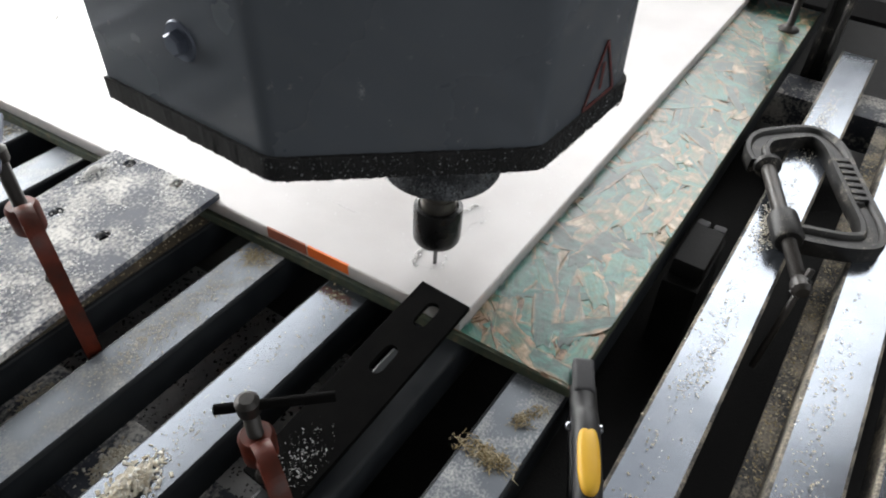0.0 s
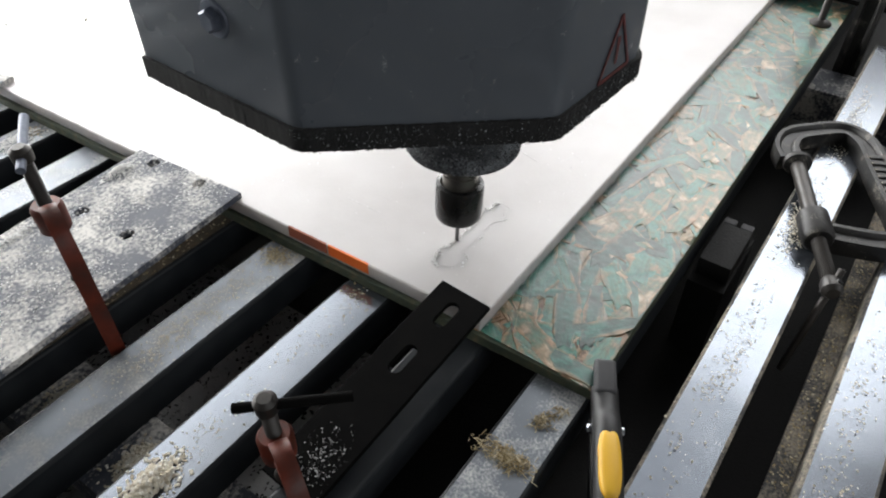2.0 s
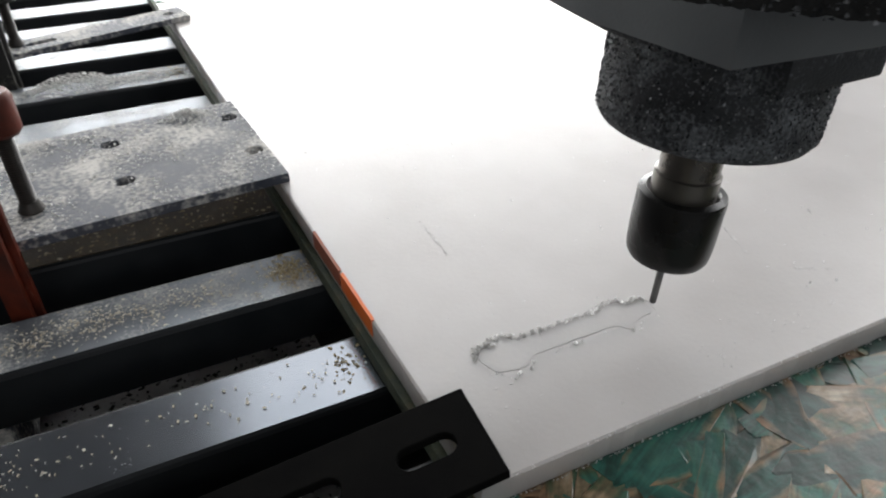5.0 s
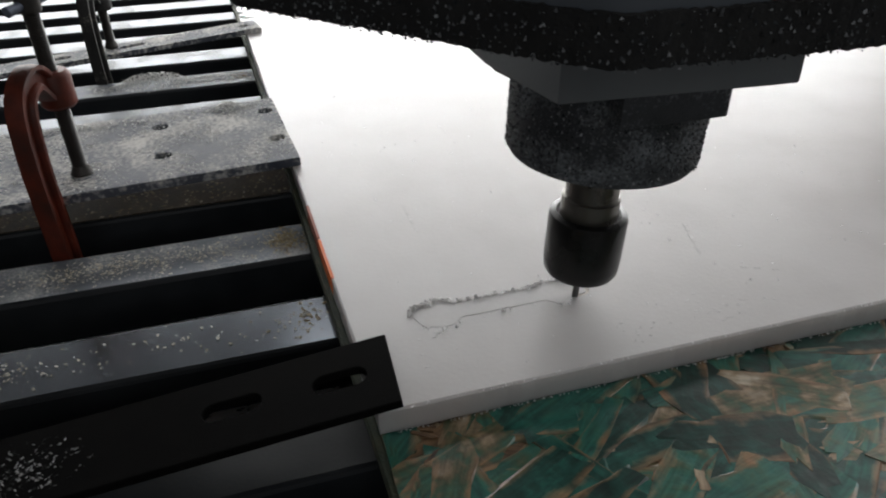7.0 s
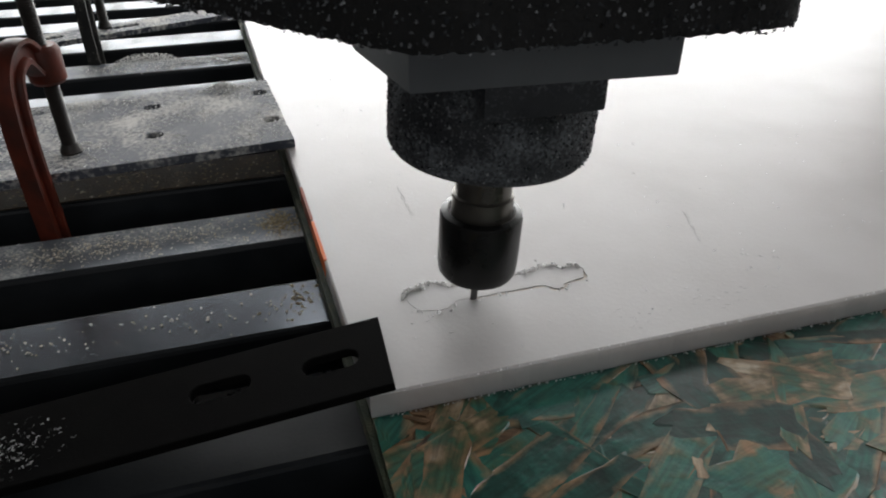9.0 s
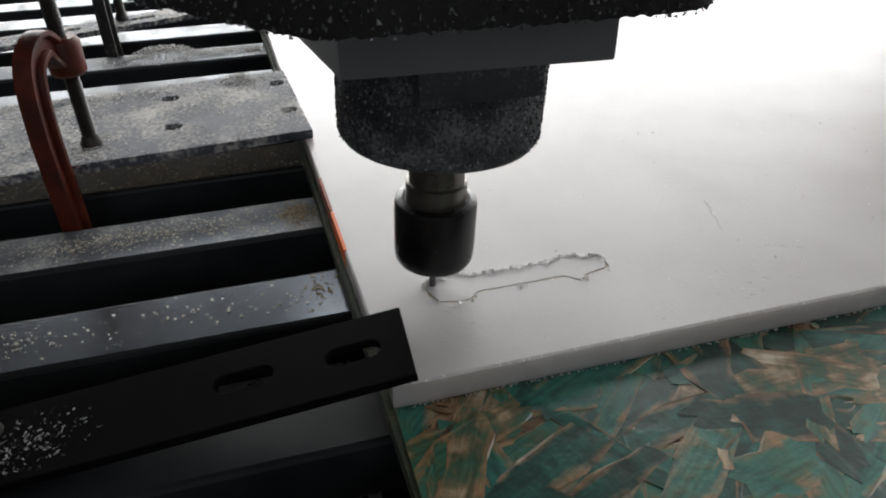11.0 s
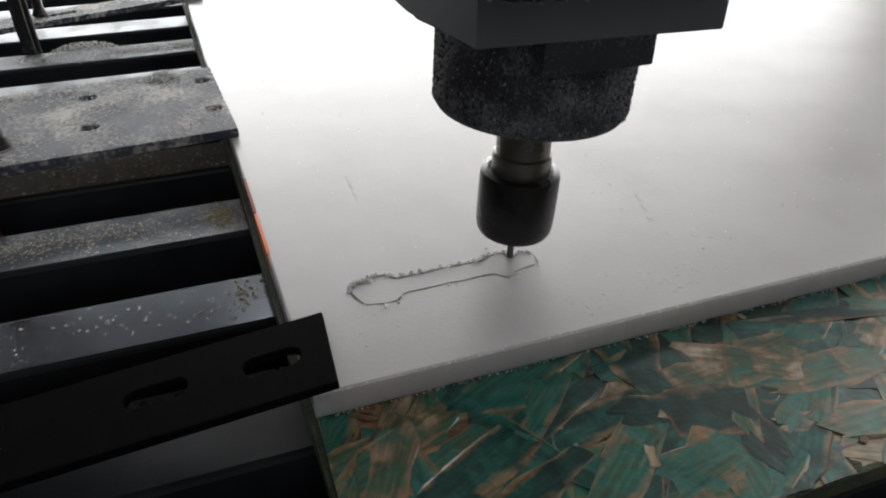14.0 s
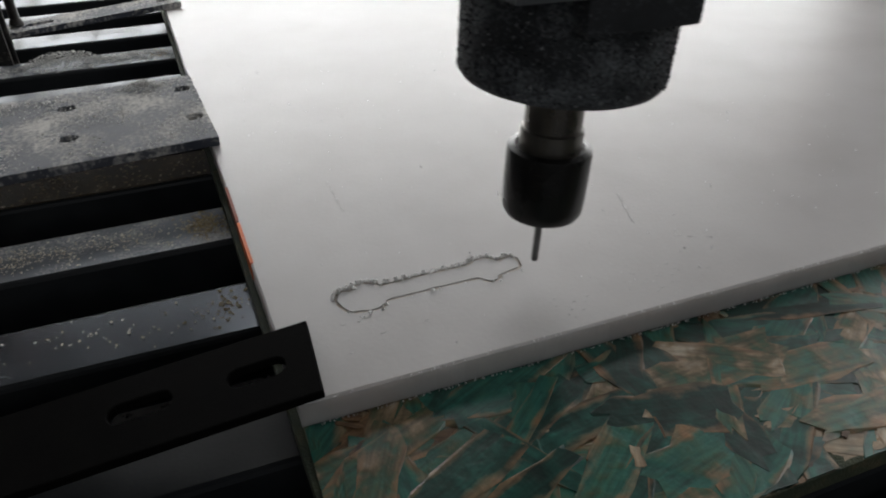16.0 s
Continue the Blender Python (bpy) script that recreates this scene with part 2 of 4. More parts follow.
def strand_surface(name, stops, worn, rough):
    """Coated wood strand: one tone per strand, fibres along it, the coat rubbed off at its rim."""
    m, n, l, b = nodes_of(name)
    geo, ug, ur = n.new("ShaderNodeNewGeometry"), n.new("ShaderNodeUVMap"), n.new("ShaderNodeUVMap")
    ug.uv_map, ur.uv_map = "grain", "rim"
    mp, fib, blot = n.new("ShaderNodeMapping"), n.new("ShaderNodeTexNoise"), n.new("ShaderNodeTexNoise")
    mp.inputs["Scale"].default_value = (60, 520, 1)
    l.new(ug.outputs["UV"], mp.inputs["Vector"])
    l.new(mp.outputs["Vector"], fib.inputs["Vector"])
    fib.inputs["Scale"].default_value, fib.inputs["Detail"].default_value = 1.0, 5
    l.new(ug.outputs["UV"], blot.inputs["Vector"])
    blot.inputs["Scale"].default_value, blot.inputs["Detail"].default_value = 110, 6
    r = ramp_of(n, stops)
    tc, wide = n.new("ShaderNodeTexCoord"), n.new("ShaderNodeTexNoise")
    l.new(tc.outputs["Object"], wide.inputs["Vector"])
    wide.inputs["Scale"].default_value, wide.inputs["Detail"].default_value, wide.inputs["Distortion"].default_value = 42, 5, 0.8
    tone = n.new("ShaderNodeMath")
    tone.operation = "MULTIPLY_ADD"
    tone.inputs[1].default_value = 0.85
    l.new(wide.outputs["Fac"], tone.inputs[0])
    jit = n.new("ShaderNodeMath")
    jit.operation = "MULTIPLY_ADD"
    jit.inputs[1].default_value = 0.75
    l.new(blot.outputs["Fac"], jit.inputs[0])
    l.new(tone.outputs[0], jit.inputs[2])
    sub = n.new("ShaderNodeMath")
    sub.operation = "MULTIPLY_ADD"
    sub.inputs[1].default_value, sub.inputs[2].default_value = 0.72, -0.72
    l.new(geo.outputs["Random Per Island"], sub.inputs[0])
    l.new(sub.outputs[0], tone.inputs[2])
    l.new(jit.outputs[0], r.inputs["Fac"])
    sep = n.new("ShaderNodeSeparateXYZ")
    l.new(ur.outputs["UV"], sep.inputs["Vector"])
    ab = n.new("ShaderNodeMath")
    ab.operation = "ABSOLUTE"
    l.new(sep.outputs["Y"], ab.inputs[0])
    add = n.new("ShaderNodeMath")
    add.operation = "MULTIPLY_ADD"
    add.inputs[1].default_value = 0.55
    l.new(blot.outputs["Fac"], add.inputs[0])
    l.new(ab.outputs[0], add.inputs[2])
    mr = n.new("ShaderNodeMapRange")
    mr.inputs["From Min"].default_value, mr.inputs["From Max"].default_value = 0.62, 0.88
    l.new(add.outputs[0], mr.inputs["Value"])
    mix = n.new("ShaderNodeMix")
    mix.data_type = "RGBA"
    l.new(mr.outputs["Result"], mix.inputs["Factor"])
    l.new(r.outputs["Color"], mix.inputs["A"])
    mix.inputs["B"].default_value = (*worn, 1)
    dark = n.new("ShaderNodeMapRange")
    dark.inputs["From Min"].default_value, dark.inputs["From Max"].default_value = 0.3, 0.62
    dark.inputs["To Min"].default_value, dark.inputs["To Max"].default_value = 0.55, 1.2
    l.new(fib.outputs["Fac"], dark.inputs["Value"])
    mul = n.new("ShaderNodeMix")
    mul.data_type, mul.blend_type = "RGBA", "MULTIPLY"
    mul.inputs["Factor"].default_value = 1.0
    l.new(mix.outputs["Result"], mul.inputs["A"])
    l.new(dark.outputs["Result"], mul.inputs["B"])
    l.new(mul.outputs["Result"], b.inputs["Base Color"])
    b.inputs["Roughness"].default_value, b.inputs["Specular IOR Level"].default_value = rough, 0.5
    b.inputs["Coat Weight"].default_value, b.inputs["Coat Roughness"].default_value = 0.36, 0.27
    bp = n.new("ShaderNodeBump")
    bp.inputs["Strength"].default_value, bp.inputs["Distance"].default_value = 0.8, 0.0009
    l.new(jit.outputs[0], bp.inputs["Height"])
    l.new(bp.outputs["Normal"], b.inputs["Normal"])
    return m


strand_mat = strand_surface("green_coated_wood_strands", [(0.0, (0.003, 0.022, 0.016)), (0.25, (0.008, 0.062, 0.046)), (0.42, (0.020, 0.130, 0.100)), (0.55, (0.034, 0.140, 0.096)), (0.66, (0.055, 0.105, 0.055)), (0.76, (0.16, 0.13, 0.07)), (0.86, (0.34, 0.25, 0.155)), (1.0, (0.55, 0.47, 0.35))], (0.33, 0.18, 0.09), 0.34)
sliver_mat = strand_surface("bare_wood_slivers", [(0.0, (0.03, 0.018, 0.01)), (0.2, (0.12, 0.065, 0.03)), (0.5, (0.28, 0.17, 0.09)), (0.8, (0.42, 0.33, 0.22)), (1.0, (0.12, 0.2, 0.15))], (0.2, 0.12, 0.06), 0.55)
chip_mat = island_surface("pale_wood_chips", [(0.0, (0.58, 0.50, 0.37)), (0.5, (0.78, 0.73, 0.61)), (1.0, (0.88, 0.86, 0.80))], 0.9, 0.2, thin=0.15)
white_chip = island_surface("pale_foam_crumbs", [(0.0, (0.6, 0.6, 0.58)), (1.0, (0.88, 0.88, 0.86))], 0.85, 0.2, thin=0.12)
foam_crumb = island_surface("white_foam_crumbs", [(0.0, (0.72, 0.715, 0.71)), (1.0, (0.93, 0.93, 0.925))], 0.9, 0.2, thin=0.85)
grey_chip = island_surface("dusty_grey_chips", [(0.0, (0.012, 0.012, 0.012)), (0.45, (0.03, 0.03, 0.03)), (0.6, (0.3, 0.3, 0.3)), (1.0, (0.66, 0.66, 0.65))], 0.9, 0.2)
fuzz_mat = island_surface("dark_grey_dust_specks", [(0.0, (0.02, 0.022, 0.025)), (0.55, (0.10, 0.105, 0.11)), (0.9, (0.2, 0.205, 0.215)), (1.0, (0.36, 0.37, 0.38))], 0.95, 0.1)
straw_mat = island_surface("brown_wood_shavings", [(0.0, (0.20, 0.15, 0.08)), (0.5, (0.42, 0.34, 0.20)), (1.0, (0.62, 0.55, 0.40))], 0.9, 0.2, thin=0.1)
# Brown dust, with the shade below the plate put into its colour.
shaded_brown_dust = surface("caked_dust_in_shade", [(0.3, (0.025, 0.018, 0.01)), (0.6, (0.07, 0.05, 0.027)), (0.8, (0.17, 0.13, 0.075))], 0.95, 0, 45, 600, 0.8, 0.001)
# Near-black stands for the deep shade in the gaps; no dust in it.
tray_mat = surface("gap_shade_black", [(0.3, (0.005, 0.005, 0.005)), (0.7, (0.012, 0.012, 0.012))], 0.85, 0, 60, 400, 0.6, 0.001)
sheet_mat = surface("grey_dusty_sheet", [(0.3, (0.40, 0.40, 0.41)), (0.5, (0.55, 0.55, 0.55)), (0.7, (0.66, 0.655, 0.64))], 0.9, 0, 30, 400, 0.6, 0.001)
# Walls stay out of view; their grey sets what the slats reflect.
wall_mat = surface("grey_unseen_hall_wall", [(0.3, (0.15, 0.15, 0.15)), (0.7, (0.20, 0.20, 0.20))], 0.9, 0, 3, 200, 0.3, 0.002)
# Out-of-view ceiling, made dark so the near slats reflect little.
ceiling_mat = surface("dark_unseen_ceiling", [(0.3, (0.03, 0.03, 0.03)), (0.7, (0.055, 0.053, 0.05))], 0.9, 0, 3, 200, 0.3, 0.002)
floor_mat = surface("workshop_concrete", [(0.3, (0.10, 0.10, 0.10)), (0.7, (0.17, 0.165, 0.16))], 0.85, 0, 4, 150, 0.3, 0.002)
red_ink = surface("faded_red_print", [(0.3, (0.13, 0.022, 0.018)), (0.7, (0.07, 0.03, 0.03))], 0.5, 0, 120, 700, 0.05)
groove_mat = surface("tan_cut_foam", [(0.3, (0.40, 0.34, 0.28)), (0.7, (0.58, 0.53, 0.47))], 0.9, 0, 260, 900, 0.5)
scratch_mat = surface("grey_scratch", [(0.3, (0.46, 0.45, 0.44)), (0.7, (0.60, 0.59, 0.58))], 0.8, 0, 200, 700, 0.2)


# ---- mesh helpers ----
def link_mesh(name, bm, mat, smooth=False):
    me = bpy.data.meshes.new(name)
    bm.normal_update()
    bm.to_mesh(me)
    bm.free()
    me.materials.append(mat)
    if smooth:
        me.shade_smooth()
        me.set_sharp_from_angle(angle=radians(38))
    return new(name, me)


def part(name, bm, mat, parent=None, label="", smooth=True):
    ob = link_mesh(name, bm, mat, smooth)
    if parent is not None:
        ob.parent = parent
    if label:
        tagged(ob, label)
    return ob


def thing(name, label, category, m=None, group="", kind=""):
    ob = new(name)
    if m is not None:
        ob.matrix_basis = m
    ob.empty_display_size = 0.01
    return tagged(ob, label, category, group, kind)


def box(x0, x1, y0, y1, z0, z1, bevel=0.0, bm=None, seg=2):
    bm = bm or bmesh.new()
    r = bmesh.ops.create_cube(bm, size=1)
    vs = r["verts"]
    bmesh.ops.scale(bm, vec=(x1 - x0, y1 - y0, z1 - z0), verts=vs)
    bmesh.ops.translate(bm, vec=((x0 + x1) / 2, (y0 + y1) / 2, (z0 + z1) / 2), verts=vs)
    if bevel:
        es = list({e for v in vs for e in v.link_edges})
        bmesh.ops.bevel(bm, geom=es, offset=bevel, segments=seg, affect="EDGES", profile=0.6)
    return bm


def prism(poly, z0, z1, bm=None, bevel=0.0):
    bm = bm or bmesh.new()
    lo = [bm.verts.new((x, y, z0)) for x, y in poly]
    hi = [bm.verts.new((x, y, z1)) for x, y in poly]
    k = len(poly)
    fs = [bm.faces.new(hi), bm.faces.new(lo[::-1])]
    for i in range(k):
        fs.append(bm.faces.new((lo[i], lo[(i + 1) % k], hi[(i + 1) % k], hi[i])))
    bmesh.ops.recalc_face_normals(bm, faces=fs)
    if bevel:
        es = [e for f in fs[:2] for e in f.edges]
        bmesh.ops.bevel(bm, geom=list(set(es)), offset=bevel, segments=2, affect="EDGES", profile=0.6)
    return bm


def lathe(profile, seg=40, bm=None, m=None):
    """Profile of (radius, z) turned round z."""
    bm = bm or bmesh.new()
    rings = []
    for r, z in profile:
        rings.append([bm.verts.new((r * math.cos(2 * math.pi * i / seg), r * math.sin(2 * math.pi * i / seg), z)) for i in range(seg)])
    for a, b in zip(rings, rings[1:]):
        for i in range(seg):
            bm.faces.new((a[i], a[(i + 1) % seg], b[(i + 1) % seg], b[i]))
    bm.faces.new(rings[0][::-1])
    bm.faces.new(rings[-1])
    if m is not None:
        bmesh.ops.transform(bm, matrix=m, verts=[v for r in rings for v in r])
    return bm


def rod(p0, p1, r0, r1=None, seg=16, bm=None):
    p0, p1 = Vector(p0), Vector(p1)
    d = p1 - p0
    m = Matrix.Translation(p0) @ d.to_track_quat("Z", "Y").to_matrix().to_4x4()
    r1 = r0 if r1 is None else r1
    return lathe([(r0 * 0.85, 0), (r0, r0 * 0.15), (r1, d.length - r1 * 0.15), (r1 * 0.85, d.length)], seg, bm, m)


def threaded(p0, p1, r, step=0.002, seg=14, bm=None):
    """A screw: ridges along its length."""
    p0, p1 = Vector(p0), Vector(p1)
    d = p1 - p0
    m = Matrix.Translation(p0) @ d.to_track_quat("Z", "Y").to_matrix().to_4x4()
    k = max(2, int(d.length / step))
    prof = []
    for i in range(k):
        prof += [(r * 0.88, i * step), (r, i * step + step * 0.5)]
    prof.append((r * 0.85, d.length))
    return lathe(prof, seg, bm, m)


def smooth_path(pts, n=8):
    """Catmull-Rom through the points."""
    p = [Vector(q) for q in pts]
    p = [p[0] * 2 - p[1]] + p + [p[-1] * 2 - p[-2]]
    out = []
    for i in range(1, len(p) - 2):
        for j in range(n):
            t = j / n
            a, b, c, d = p[i - 1], p[i], p[i + 1], p[i + 2]
            out.append(0.5 * (2 * b + (c - a) * t + (2 * a - 5 * b + 4 * c - d) * t * t + (3 * b - a - 3 * c + d) * t ** 3))
    out.append(p[-2])
    return out


def sweep(pts, profile, side, bm=None, scale=None):
    """Profile (u, v) carried along pts; side: the direction of v throughout."""
    bm = bm or bmesh.new()
    side = Vector(side).normalized()
    rings = []
    for i, p in enumerate(pts):
        a, b = pts[max(0, i - 1)], pts[min(len(pts) - 1, i + 1)]
        u = side.cross((b - a).normalized()).normalized()
        s = scale[i] if scale else 1.0
        rings.append([bm.verts.new(p + u * x * s + side * y) for x, y in profile])
    k = len(profile)
    fs = []
    for a, b in zip(rings, rings[1:]):
        for i in range(k):
            fs.append(bm.faces.new((a[i], a[(i + 1) % k], b[(i + 1) % k], b[i])))
    fs += [bm.faces.new(rings[0][::-1]), bm.faces.new(rings[-1])]
    bmesh.ops.recalc_face_normals(bm, faces=fs)
    return bm


def i_profile(h, w, web):
    """An I section: height h across the web, flange width w, web thickness web."""
    a, b, f = h / 2, w / 2, h * 0.26
    return [(-a, -b), (-a + f * 0.7, -b), (-a + f, -b * 0.8), (-a + f * 1.15, -web), (a - f * 1.15, -web), (a - f, -b * 0.8), (a - f * 0.7, -b), (a, -b),
            (a + 0.0006, 0), (a, b), (a - f * 0.7, b), (a - f, b * 0.8), (a - f * 1.15, web), (-a + f * 1.15, web), (-a + f, b * 0.8), (-a + f * 0.7, b), (-a, b), (-a - 0.0006, 0)]


def flakes(spots, size, rng, flat=0.35, slim=1.0):
    """Loose chips: spots gives each one's place; every chip is a small irregular wedge."""
    verts, faces = [], []
    for x, y, z in spots:
        s = size * rng.uniform(0.4, 1.5)
        a, w, h = rng.uniform(0, 6.283), s * slim * rng.uniform(0.35, 0.8), s * flat * rng.uniform(0.5, 1.4)
        tip, lean = rng.uniform(-0.4, 0.4) * s, rng.uniform(-0.5, 0.5) * h
        c, si = math.cos(a), math.sin(a)
        k = len(verts)
        for u, v, q in ((-s / 2, -w / 2, 0), (s / 2, -w / 3, lean), (s / 2.4, w / 2, 0), (-s / 2.2, w / 2.4, lean), (tip, 0, h), (tip * 0.5, w * 0.2, -h * 0.2)):
            verts.append((x + u * c - v * si, y + u * si + v * c, z + q + h * 0.2))
        for i in range(4):
            j = (i + 1) % 4
            faces += [(k + i, k + j, k + 4), (k + j, k + i, k + 5)]
    return verts, faces


def chips(name, spots, size, mat, label, parent=None, category="sawdust", flat=0.16, seed=1, slim=1.0):
    me = bpy.data.meshes.new(name)
    v, f = flakes(spots, size, random.Random(seed), flat, slim)
    me.from_pydata(v, [], f)
    me.materials.append(mat)
    ob = new(name, me)
    if parent is not None:
        ob.parent = parent
        return tagged(ob, label, kind="stuff")
    return tagged(ob, label, category, "", "stuff")


def mound(rng, cx, cy, z, rx, ry, n, high=0.0, turn=0.0):
    """Places in a loose heap round (cx, cy)."""
    out = []
    c, s = math.cos(turn), math.sin(turn)
    for _ in range(n):
        u, v = rng.gauss(0, 0.42), rng.gauss(0, 0.42)
        d = u * u + v * v
        out.append((cx + u * rx * c - v * ry * s, cy + u * rx * s + v * ry * c, z + high * max(0, 1 - d * 1.6) * rng.uniform(0.3, 1)))
    return out


# ---- unseen hall, added to close the place and shape its light ----
def wall_with_openings(name, along, at, a0, a1, z0, z1, openings, thick):
    """A wall across x or y at a place; openings: (from, to, sill, head)."""
    us = sorted({a0, a1, *(o[0] for o in openings), *(o[1] for o in openings)})
    ws = sorted({z0, z1, *(o[2] for o in openings), *(o[3] for o in openings)})
    bm = bmesh.new()
    for u0, u1 in zip(us, us[1:]):
        for w0, w1 in zip(ws, ws[1:]):
            u, w = (u0 + u1) / 2, (w0 + w1) / 2
            if any(o[0] < u < o[1] and o[2] < w < o[3] for o in openings):
                continue
            if along == "x":
                box(u0, u1, at, at + thick, w0, w1, 0, bm)
            else:
                box(at, at + thick, u0, u1, w0, w1, 0, bm)
    return tagged(part(name, bm, wall_mat, smooth=False), "unseen grey wall with window openings, added to shape the light", "wall", "", "structure")


def hall():
    wall_with_openings("wall_north", "x", 2.0, -2.6, 2.8, -0.85, 2.9, [(-1.0, 2.5, 0.05, 0.94), (0.0, 1.9, 1.45, 2.75)], 0.2)
    wall_with_openings("wall_east", "y", 2.6, -2.4, 2.0, -0.85, 2.9, [(-0.8, 1.3, 1.0, 2.8)], 0.2)
    wall_with_openings("wall_south", "x", -2.6, -2.6, 2.8, -0.85, 2.9, [(-1.7, 1.3, 0.6, 2.4)], 0.2)
    tagged(part("wall_west", box(-2.8, -2.6, -2.6, 2.2, -0.85, 2.9), wall_mat, smooth=False), "plain grey unseen wall, added to close the hall", "wall", "", "structure")
    # Ceiling added round the overhead fill lamp's opening.
    bm = bmesh.new()
    for b in ((-2.8, 1.45, -2.6, 2.2), (2.45, 2.8, -2.6, 2.2), (1.45, 2.45, -2.6, -0.75), (1.45, 2.45, 1.25, 2.2)):
        box(*b, 2.9, 3.05, 0, bm)
    tagged(part("ceiling", bm, ceiling_mat, smooth=False), "unseen dark ceiling with an opening, added to darken slat reflections", "ceiling", "", "structure")
    tagged(part("floor", box(-2.8, 2.8, -2.6, 2.2, -0.95, -0.85), floor_mat, smooth=False), "worn grey concrete workshop floor", "floor", "", "structure")


# ---- machine bed ----
def slat_tube(length):
    """Square tube along x, hollow, rounded edges; its top is at z = 0."""
    w, h, t = SLAT_W / 2, 0.030, 0.002
    def ring(a, b0, b1, r):
        return [(-a + r, b1), (a - r, b1), (a - r * 0.3, b1 - r * 0.3), (a, b1 - r), (a, b0), (-a, b0), (-a, b1 - r), (-a + r * 0.3, b1 - r * 0.3)]
    bm = bmesh.new()
    loops = []
    for x in (-length / 2, length / 2):
        loops.append(([bm.verts.new((x, p, q)) for p, q in ring(w, -h, 0, 0.0025)], [bm.verts.new((x, p, q)) for p, q in ring(w - t, -h + t, -t, 0.001)]))
    k = 8
    for i in range(k):
        j = (i + 1) % k
        bm.faces.new((loops[0][0][i], loops[0][0][j], loops[1][0][j], loops[1][0][i]))
        bm.faces.new((loops[0][1][j], loops[0][1][i], loops[1][1][i], loops[1][1][j]))
        for o in (0, 1):
            bm.faces.new((loops[o][0][i], loops[o][0][j], loops[o][1][j], loops[o][1][i]))
    bmesh.ops.recalc_face_normals(bm, faces=bm.faces)
    return bm


def machine_bed():
    bed = thing("machine_bed", "grey steel slatted bed of a router table, littered with dust", "machine table")
    me = None
    for i in range(-5, 12):
        y = 0.0150 + PITCH * i + {-1: 0.0008, -2: -0.003, -3: -0.004, -4: 0.0235, -5: 0.02}.get(i, 0)
        x0, x1 = -0.75, (0.66 if i < -1 else 1.3)
        # Slat 0 takes the shade colour all round, its top included.
        ob = part("slat", slat_tube(x1 - x0), dusty_bright_slat if i > 1 or i == -1 else (shaded_steel_mat if i == 0 else slat_mat), bed, smooth=False)
        ob.data.materials.append(dusty_shade_side if i < -1 else shaded_steel_mat)
        # Faces other than the top are coloured dark for the shade between slats.
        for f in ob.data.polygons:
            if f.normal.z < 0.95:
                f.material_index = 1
        ob.location = ((x0 + x1) / 2, y, SLAT)
    for x in (-0.195, 0.60):
        b = part("cross_beam", box(x - 0.03, x + 0.03, -0.45, 1.0, SLAT - 0.075, SLAT - 0.0305, 0.003), plate_mat, bed, "dusty steel cross beam under the slats")
    part("ledge", box(-0.2, 0.56, -0.2165, -0.2000, SLAT - 0.034, SLAT - 0.0305, 0.0008), dusty_shade_side, bed, "brown dust-caked steel ledge beside a slat")
    part("tray", box(-0.8, 1.35, -0.5, 1.05, SLAT - 0.13, SLAT - 0.12), tray_mat, bed, "tray under the slats, coloured black for the shade in the gaps")
    for x, y in ((-0.72, -0.4), (1.25, -0.4), (-0.72, 0.95), (1.25, 0.95)):
        part("leg", box(x - 0.03, x + 0.03, y - 0.03, y + 0.03, -0.85, SLAT - 0.131, 0.003), shaded_steel_mat, bed)
    return bed


# ---- board and foam ----
EDGE = -0.036      # slant of the left edges: x per metre of y


def strand_mesh(rng, places, long, wide, spread):
    """Thin wood strands pressed flat, each a little proud of the last; with lengths along and across each one."""
    verts, faces, grain, rim = [], [], [], []
    outline = ((-0.5, -0.30), (-0.34, -0.44), (-0.1, -0.5), (0.14, -0.46), (0.36, -0.47), (0.5, -0.30), (0.47, 0.06), (0.5, 0.34), (0.3, 0.46), (0.05, 0.5), (-0.2, 0.45), (-0.4, 0.44), (-0.52, 0.22), (-0.46, -0.04))
    m = len(outline)
    for x, y, z in places:
        L, w, a = rng.uniform(*long), rng.uniform(*wide), rng.gauss(0.35, spread)
        c, s, k, bend = math.cos(a), math.sin(a), len(verts), rng.uniform(-0.04, 0.04)
        flat = 0.25 if y > 0.5 else 1.0
        shift, tip, roll = rng.uniform(0, 9), rng.gauss(0, 0.00022) * flat, rng.gauss(0, 0.00022) * flat
        for lift in (0, -0.0008):
            for u, v in outline:
                p, q = u * L + rng.uniform(-0.003, 0.003) * min(1, L / 0.03), (v + rng.uniform(-0.12, 0.12)) * w + bend * L * (u * u - 0.2)
                verts.append((x + p * c - q * s, y + p * s + q * c, z + lift + u * tip + v * roll))
                grain.append((p + shift, q + shift * 3.1))
                rim.append((u, v))
        faces.append(tuple(k + i for i in range(m)))
        for i in range(m):
            faces.append((k + i, k + m + i, k + m + (i + 1) % m, k + (i + 1) % m))
    return verts, faces, grain, rim


